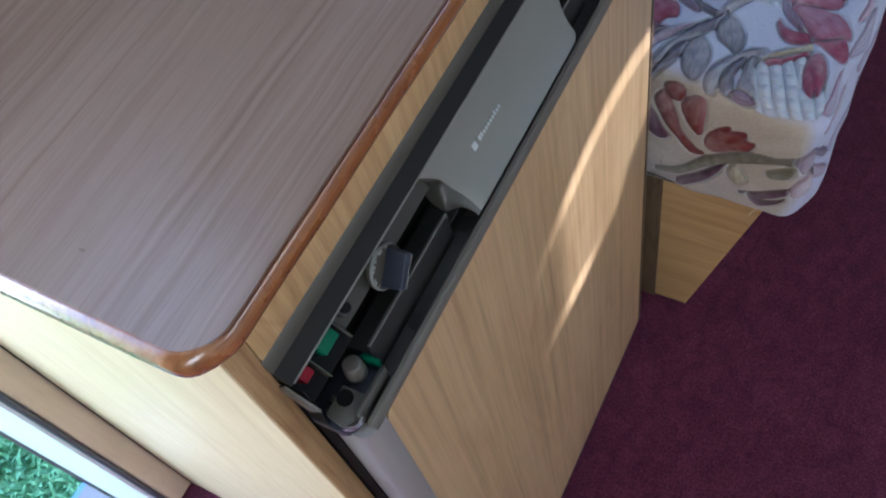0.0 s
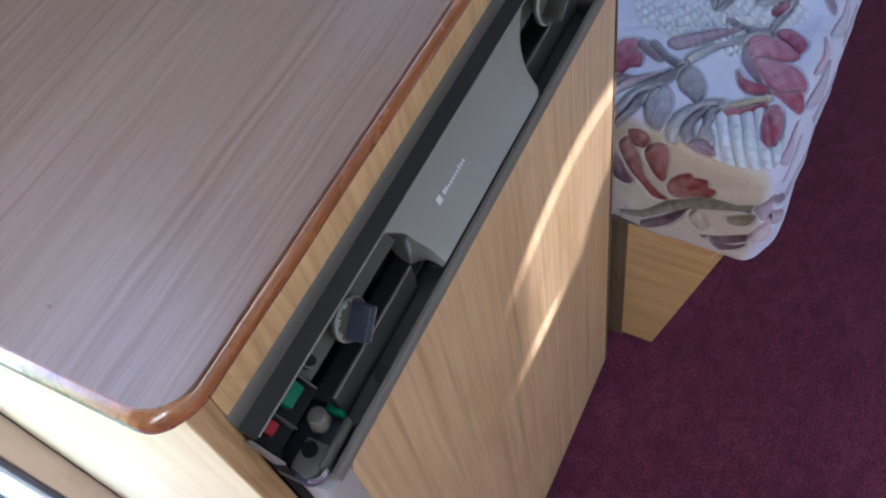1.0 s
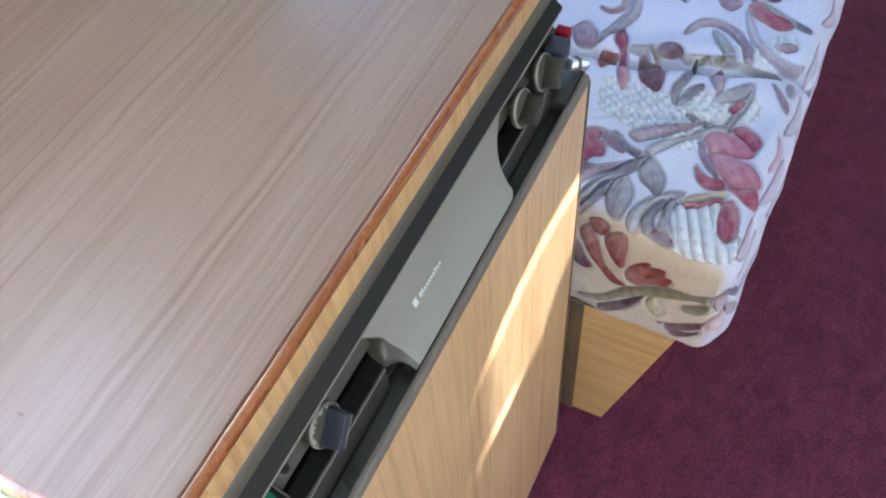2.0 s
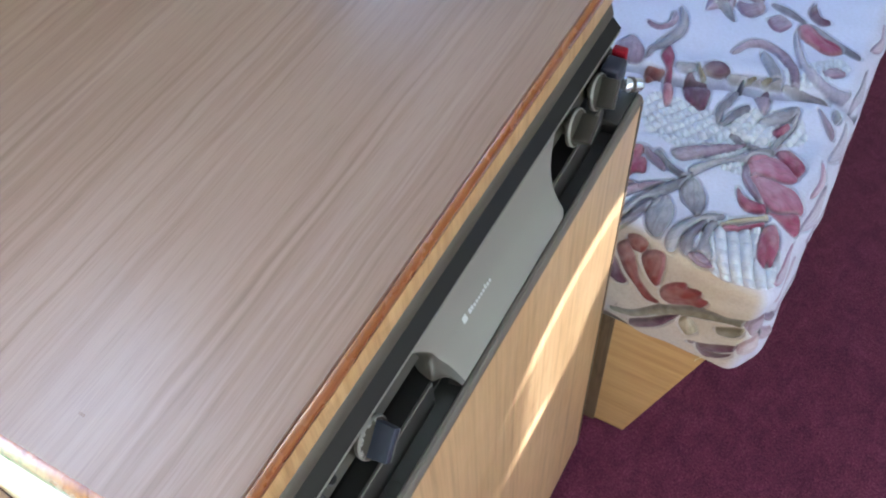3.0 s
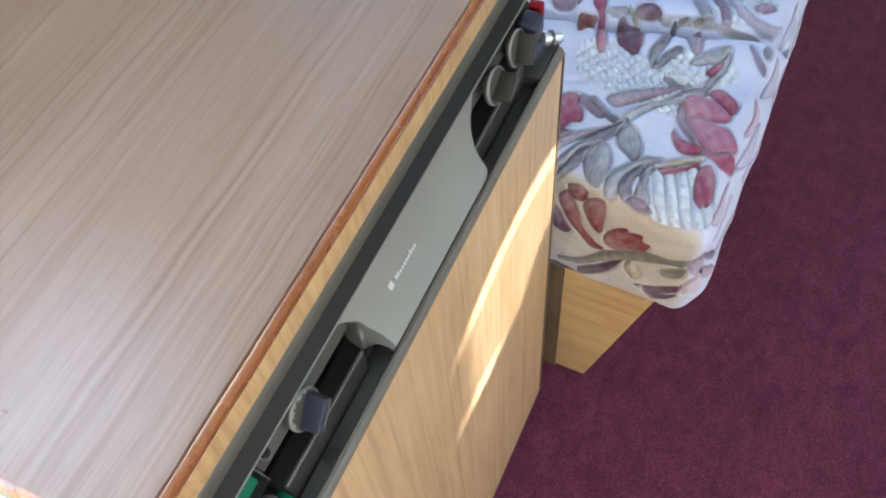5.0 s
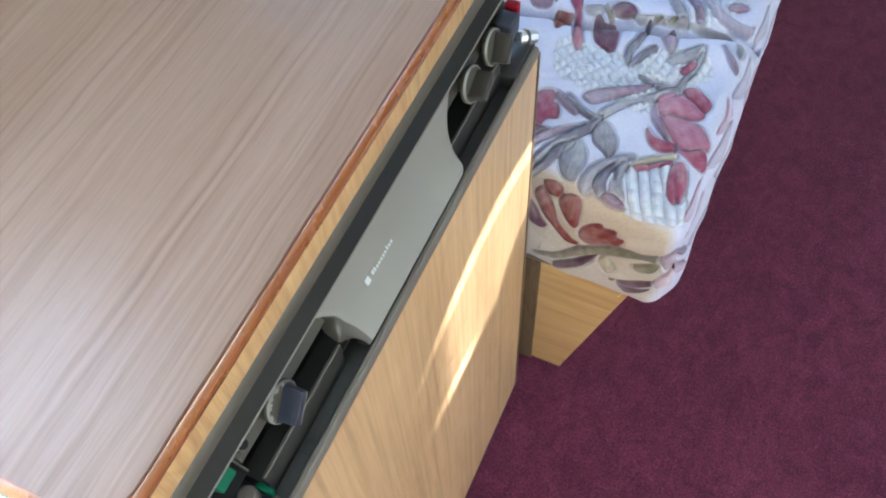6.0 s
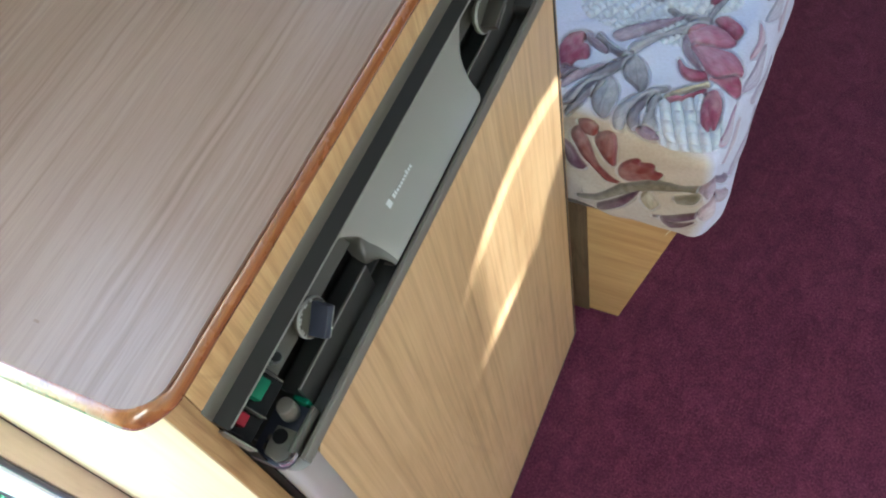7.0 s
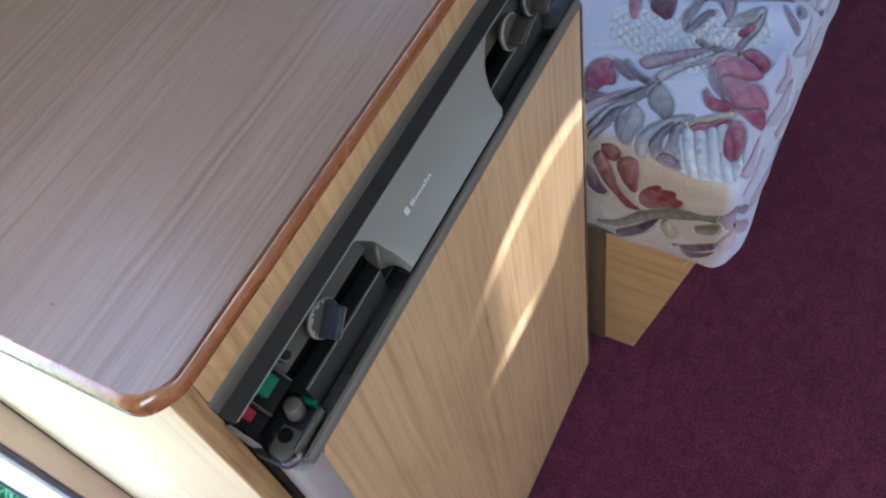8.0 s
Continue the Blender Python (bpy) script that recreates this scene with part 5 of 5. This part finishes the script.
    p.shape([(-0.225, 0.620), (-0.213, 0.653), (-0.204, 0.682), (-0.189, 0.698), (-0.190, 0.684), (-0.201, 0.663), (-0.210, 0.640), (-0.223, 0.615)], SLATE, edge=PLUM)
    p.shape([(-0.170, 0.735), (-0.164, 0.746), (-0.152, 0.743), (-0.142, 0.732), (-0.138, 0.714), (-0.141, 0.700), (-0.152, 0.706), (-0.165, 0.712), (-0.171, 0.724)], GREY, edge=SLATE, vein=SLATE)
    p.shape([(-0.192, 0.694), (-0.184, 0.705), (-0.171, 0.696), (-0.166, 0.677), (-0.168, 0.653), (-0.174, 0.634), (-0.184, 0.638), (-0.191, 0.653), (-0.195, 0.672)], GREY, edge=SLATE, vein=SLATE)
    p.shape([(-0.116, 0.811), (-0.113, 0.790), (-0.100, 0.772), (-0.081, 0.759), (-0.072, 0.755), (-0.084, 0.773), (-0.101, 0.792), (-0.110, 0.808)], MAUVE, edge=PINK)
    p.shape([(-0.114, 0.816), (-0.106, 0.830), (-0.087, 0.837), (-0.068, 0.833), (-0.054, 0.819), (-0.059, 0.808), (-0.076, 0.804), (-0.093, 0.802), (-0.099, 0.793), (-0.108, 0.804)], PINK, edge=ROSE)
    p.shape([(-0.104, 0.795), (-0.092, 0.780), (-0.075, 0.762), (-0.060, 0.757), (-0.044, 0.767), (-0.032, 0.772), (-0.038, 0.784), (-0.052, 0.797), (-0.068, 0.800), (-0.085, 0.800)], PINK, edge=ROSE)
    p.shape([(-0.088, 0.850), (-0.076, 0.861), (-0.062, 0.853), (-0.051, 0.841), (-0.051, 0.830), (-0.056, 0.823), (-0.068, 0.833), (-0.081, 0.840)], ROSE, edge=CRIM)
    p.shape([(-0.073, 0.753), (-0.059, 0.750), (-0.041, 0.743), (-0.021, 0.744), (-0.028, 0.758), (-0.038, 0.766), (-0.049, 0.760), (-0.060, 0.753)], ROSE, edge=PINK)
    p.shape([(-0.112, 0.767), (-0.101, 0.758), (-0.090, 0.757), (-0.077, 0.758), (-0.072, 0.751), (-0.081, 0.744), (-0.094, 0.742), (-0.105, 0.750)], ROSE, edge=CRIM)
    p.shape([(-0.069, 0.746), (-0.077, 0.739), (-0.091, 0.729), (-0.105, 0.716), (-0.113, 0.703), (-0.114, 0.701), (-0.100, 0.713), (-0.083, 0.729), (-0.067, 0.740)], SAND, edge=GREY)
    p.shape([(-0.108, 0.705), (-0.090, 0.715), (-0.071, 0.733), (-0.068, 0.731), (-0.086, 0.714), (-0.103, 0.701)], ROSE, edge=BROWNRED)
    p.shape([(-0.065, 0.731), (-0.056, 0.738), (-0.047, 0.728), (-0.042, 0.709), (-0.043, 0.680), (-0.049, 0.685), (-0.050, 0.675), (-0.058, 0.680), (-0.064, 0.697), (-0.066, 0.719)], ROSE, edge=PINK)
    p.shape([(-0.160, 0.625), (-0.162, 0.653), (-0.156, 0.675), (-0.144, 0.693), (-0.131, 0.708), (-0.116, 0.717), (-0.112, 0.717), (-0.124, 0.698), (-0.137, 0.684), (-0.145, 0.670), (-0.147, 0.643), (-0.150, 0.624)], GREY, edge=SLATE)
    p.shape([(-0.140, 0.635), (-0.145, 0.653), (-0.142, 0.673), (-0.133, 0.692), (-0.125, 0.696), (-0.131, 0.679), (-0.134, 0.666), (-0.129, 0.649), (-0.132, 0.632)], SLATE, edge=PLUM)
    p.shape([(-0.125, 0.651), (-0.124, 0.674), (-0.126, 0.688), (-0.122, 0.702), (-0.115, 0.702), (-0.118, 0.688), (-0.115, 0.669), (-0.106, 0.655), (-0.108, 0.641), (-0.116, 0.634), (-0.124, 0.638)], GREY, edge=SLATE)
    p.shape([(-0.131, 0.634), (-0.125, 0.646), (-0.114, 0.648), (-0.102, 0.639), (-0.106, 0.630), (-0.120, 0.627)], MAUVE, edge=ROSE)
    p.shape([(-0.207, 0.610), (-0.193, 0.620), (-0.183, 0.614), (-0.184, 0.594), (-0.189, 0.591), (-0.201, 0.592)], BROWNRED, edge=CRIM)
    p.shape([(-0.219, 0.582), (-0.208, 0.599), (-0.201, 0.586), (-0.191, 0.567), (-0.182, 0.542), (-0.165, 0.525), (-0.151, 0.522), (-0.170, 0.517), (-0.191, 0.539), (-0.209, 0.558)], BROWNRED, edge=CRIM)
    p.shape([(-0.230, 0.566), (-0.220, 0.560), (-0.209, 0.544), (-0.198, 0.531), (-0.211, 0.527), (-0.225, 0.536)], PLUM, edge=CRIM)
    p.shape([(-0.186, 0.585), (-0.174, 0.603), (-0.160, 0.610), (-0.156, 0.592), (-0.157, 0.575), (-0.158, 0.554), (-0.167, 0.556), (-0.178, 0.570)], BROWNRED, edge=PINK)
    p.shape([(-0.153, 0.546), (-0.147, 0.563), (-0.126, 0.584), (-0.123, 0.577), (-0.106, 0.586), (-0.105, 0.571), (-0.095, 0.571), (-0.100, 0.556), (-0.115, 0.550), (-0.132, 0.539), (-0.142, 0.535), (-0.151, 0.538)], BROWNRED, edge=ROSE)
    p.shape([(-0.209, 0.467), (-0.177, 0.481), (-0.150, 0.517), (-0.118, 0.542), (-0.088, 0.556), (-0.067, 0.560), (-0.045, 0.570), (-0.044, 0.561), (-0.066, 0.555), (-0.095, 0.539), (-0.118, 0.524), (-0.145, 0.504), (-0.170, 0.474), (-0.196, 0.465)], OLIVE, edge=GREY)
    p.shape([(-0.172, 0.458), (-0.152, 0.484), (-0.137, 0.505), (-0.122, 0.523), (-0.126, 0.512), (-0.136, 0.487), (-0.151, 0.466), (-0.164, 0.454)], PLUM, edge=SLATE)
    p.shape([(-0.120, 0.508), (-0.113, 0.524), (-0.104, 0.518), (-0.096, 0.506), (-0.103, 0.493), (-0.113, 0.498)], SAND, edge=OLIVE)
    p.shape([(-0.075, 0.535), (-0.055, 0.551), (-0.045, 0.553), (-0.050, 0.539), (-0.068, 0.529)], OLIVE, edge=SAND)
    p.shape([(-0.097, 0.480), (-0.079, 0.491), (-0.059, 0.505), (-0.041, 0.517), (-0.048, 0.502), (-0.068, 0.486), (-0.084, 0.484)], PLUM, edge=OLIVE)
    p.shape([(-0.087, 0.483), (-0.069, 0.478), (-0.053, 0.486), (-0.045, 0.493), (-0.056, 0.478), (-0.071, 0.467)], PLUM, edge=OLIVE)
    p.shape([(-0.042, 0.572), (0.015, 0.615), (0.049, 0.673), (0.054, 0.661), (-0.022, 0.560), (-0.040, 0.557)], MAUVE, edge=PLUM)
    p.shape([(-0.037, 0.536), (0.028, 0.593), (0.074, 0.669), (0.088, 0.662), (0.036, 0.570), (-0.034, 0.503)], PALEPINK, edge=ROSE)
    # side towards the aisle
    p.petal([(-0.030, 0.662), (-0.014, 0.690), (-0.018, 0.735)], 0.018, PALEMAUVE, edge=PINK, puff=0.001)
    p.petal([(0.004, 0.650), (0.016, 0.690), (0.006, 0.730)], 0.020, PALEPINK, edge=MAUVE, puff=0.001)
    p.petal([(-0.020, 0.752), (-0.004, 0.790), (-0.012, 0.835)], 0.020, PALEMAUVE, edge=MAUVE, puff=0.001)
    p.petal([(0.010, 0.760), (0.030, 0.800), (0.018, 0.850)], 0.022, PALEMAUVE, edge=MAUVE, puff=0.001)
    p.petal([(-0.030, 0.800), (-0.022, 0.830), (-0.034, 0.862)], 0.010, PALEPINK, edge=PINK, puff=0.001)
    p.petal([(-0.026, 0.868), (-0.006, 0.905), (-0.018, 0.945)], 0.018, PALEMAUVE, edge=GREY, puff=0.001)
    p.petal([(0.006, 0.880), (0.024, 0.915), (0.010, 0.960)], 0.020, PALEPINK, edge=MAUVE, puff=0.001)
    p.petal([(-0.024, 0.975), (-0.008, 1.010), (-0.020, 1.055)], 0.016, PALEMAUVE, edge=GREY, puff=0.001)
    p.petal([(0.010, 0.985), (0.026, 1.030), (0.012, 1.080)], 0.020, PALEMAUVE, edge=MAUVE, puff=0.001)
    p.petal([(-0.030, 1.090), (-0.010, 1.120), (-0.022, 1.160)], 0.018, PALEPINK, edge=MAUVE, puff=0.001)
    p.petal([(0.060, 0.680), (0.075, 0.740), (0.060, 0.800)], 0.024, PALEMAUVE, edge=MAUVE, puff=0.001)
    p.petal([(0.070, 0.850), (0.085, 0.910), (0.070, 0.970)], 0.024, PALEPINK, edge=MAUVE, puff=0.001)
    # far repeats of the cloth
    for i in range(4):
        spray(p, -0.30 + 0.07 * i, 1.50 + 0.10 * i, 50 * i, 1.2, (SLATE, MAUVE)[i % 2], GREY)
        tulip(p, -0.14 - 0.10 * i, 1.62 + 0.07 * i, 40 * i, 1.2)
    return p


def cushion():
    CX0, CX1, CY0, CY1, CZ0, CZ1 = -0.760, -0.019, 0.640, 1.950, 0.346, 0.553
    xs = np.r_[np.linspace(CX0, -0.42, 12)[:-1], np.linspace(-0.42, CX1, 390)]
    ys = np.r_[np.linspace(CY0, 1.14, 470)[:-1], np.linspace(1.14, CY1, 150)]
    zs = np.linspace(CZ0, CZ1, 196)
    co, uv, faces, start = [], [], [], 0

    def sheet(a, b, fn, ufn):
        nonlocal start
        A, B = np.meshgrid(a, b, indexing="ij")
        A, B = A.ravel(), B.ravel()
        co.append(np.stack(fn(A, B), 1))
        uv.append(np.stack(ufn(A, B), 1))
        i = np.arange(len(a) * len(b)).reshape(len(a), len(b)) + start
        faces.append(np.stack([i[:-1, :-1], i[1:, :-1], i[1:, 1:], i[:-1, 1:]], -1).reshape(-1, 4))
        start += len(a) * len(b)

    one = np.ones_like
    sheet(xs, ys, lambda x, y: (x, y, one(x) * CZ1), lambda x, y: (x, y))
    sheet(xs, zs, lambda x, z: (x, one(x) * CY0, z), lambda x, z: (x, CY0 - (CZ1 - z)))
    sheet(ys, zs, lambda y, z: (one(y) * CX1, y, z), lambda y, z: (CX1 + (CZ1 - z), y))
    rough_x, rough_y = np.linspace(CX0, CX1, 6), np.linspace(CY0, CY1, 6)
    sheet(rough_x, rough_y, lambda x, y: (x, y, one(x) * CZ0), lambda x, y: (x, y - 1.0))
    sheet(rough_x, zs[::13], lambda x, z: (x, one(x) * CY1, z), lambda x, z: (x, CY1 + CZ1 - z))
    sheet(rough_y, zs[::13], lambda y, z: (one(y) * CX0, y, z), lambda y, z: (CX0 - CZ1 + z, y))
    P, UV, F = np.concatenate(co), np.concatenate(uv), np.concatenate(faces)
    # round the block's edges
    r = 0.028
    lo, hi = np.array([CX0, CY0, CZ0]) + r, np.array([CX1, CY1, CZ1]) - r
    core = np.clip(P, lo, hi)
    off = P - core
    ln = np.linalg.norm(off, axis=1, keepdims=True)
    N = off / np.maximum(ln, 1e-9)
    P = core + N * r
    # soft shape: end edge runs slightly askew, bulging sides, hollow and crease across the top
    x, y, z = P.T.copy()
    fade = np.clip((1.1 - y) / 0.45, 0, 1)
    up = np.clip((z - CZ0) / (CZ1 - CZ0), 0, 1)
    P[:, 1] += 0.17 * np.clip(-0.035 - x, 0, 0.19) * fade * (0.35 + 0.65 * up)
    P[:, 1] += 0.010 * np.clip(0.45 - up, 0, 1) * fade
    P[:, 0] += 0.004 * np.sin(up * math.pi) + 0.006 * (y - 0.65) * (y < 1.4)
    P[:, 0] -= 0.030 * np.clip(0.35 - up, 0, 1) * (x > -0.2)
    crease = y - (0.957 + 0.33 * np.clip(x + 0.094, -0.18, 0.06) + 0.004 * np.sin(x * 60))
    P[:, 2] -= (0.022 * np.exp(-(crease / 0.008) ** 2) - 0.006 * np.exp(-((np.abs(crease) - 0.035) / 0.022) ** 2)) * (N[:, 2] > 0.3)
    fold = (y - 0.838) - 0.42 * (x + 0.13)
    P[:, 2] -= 0.006 * np.exp(-(fold / 0.007) ** 2) * (N[:, 2] > 0.5) * np.exp(-((x + 0.17) / 0.09) ** 2)
    dip = np.array([noise.noise(Vector((a * 9, b * 9, c * 9))) + 0.5 * noise.noise(Vector((a * 24, b * 24, c * 24))) for a, b, c in P])
    P += N * (0.0080 * dip)[:, None]
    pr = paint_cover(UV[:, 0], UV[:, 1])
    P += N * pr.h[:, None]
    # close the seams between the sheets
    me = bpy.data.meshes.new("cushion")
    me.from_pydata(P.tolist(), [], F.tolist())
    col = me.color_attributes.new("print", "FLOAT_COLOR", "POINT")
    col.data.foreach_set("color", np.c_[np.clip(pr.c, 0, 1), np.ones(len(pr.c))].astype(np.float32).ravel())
    me.materials.append(FABRIC)
    bm = bmesh.new()
    bm.from_mesh(me)
    bmesh.ops.remove_doubles(bm, verts=bm.verts, dist=0.0005)
    bmesh.ops.recalc_face_normals(bm, faces=bm.faces)
    bm.to_mesh(me)
    bm.free()
    me.shade_smooth()
    ob = new("bench_cushion", me)
    return tagged(ob, "white quilted cushion with printed pink tulips, lying on the bench", "cushion")


cover = cushion()


def loose_thread(pts, r=0.0005):
    bm = bmesh.new()
    for a, b in zip(pts, pts[1:]):
        tube(a, b, r, seg=6, bm=bm)
    return bm


pts = [Vector((-0.078 + 0.004 * math.sin(i * 0.7), 0.668 - 0.0022 * math.sin(i * 0.5), 0.360 - 0.006 * i)) for i in range(8)]
th = new("loose_thread", finish(loose_thread(pts), "loose_thread", THREAD, True))
th.parent = cover
th["label"] = "cream thread hanging from the hem"
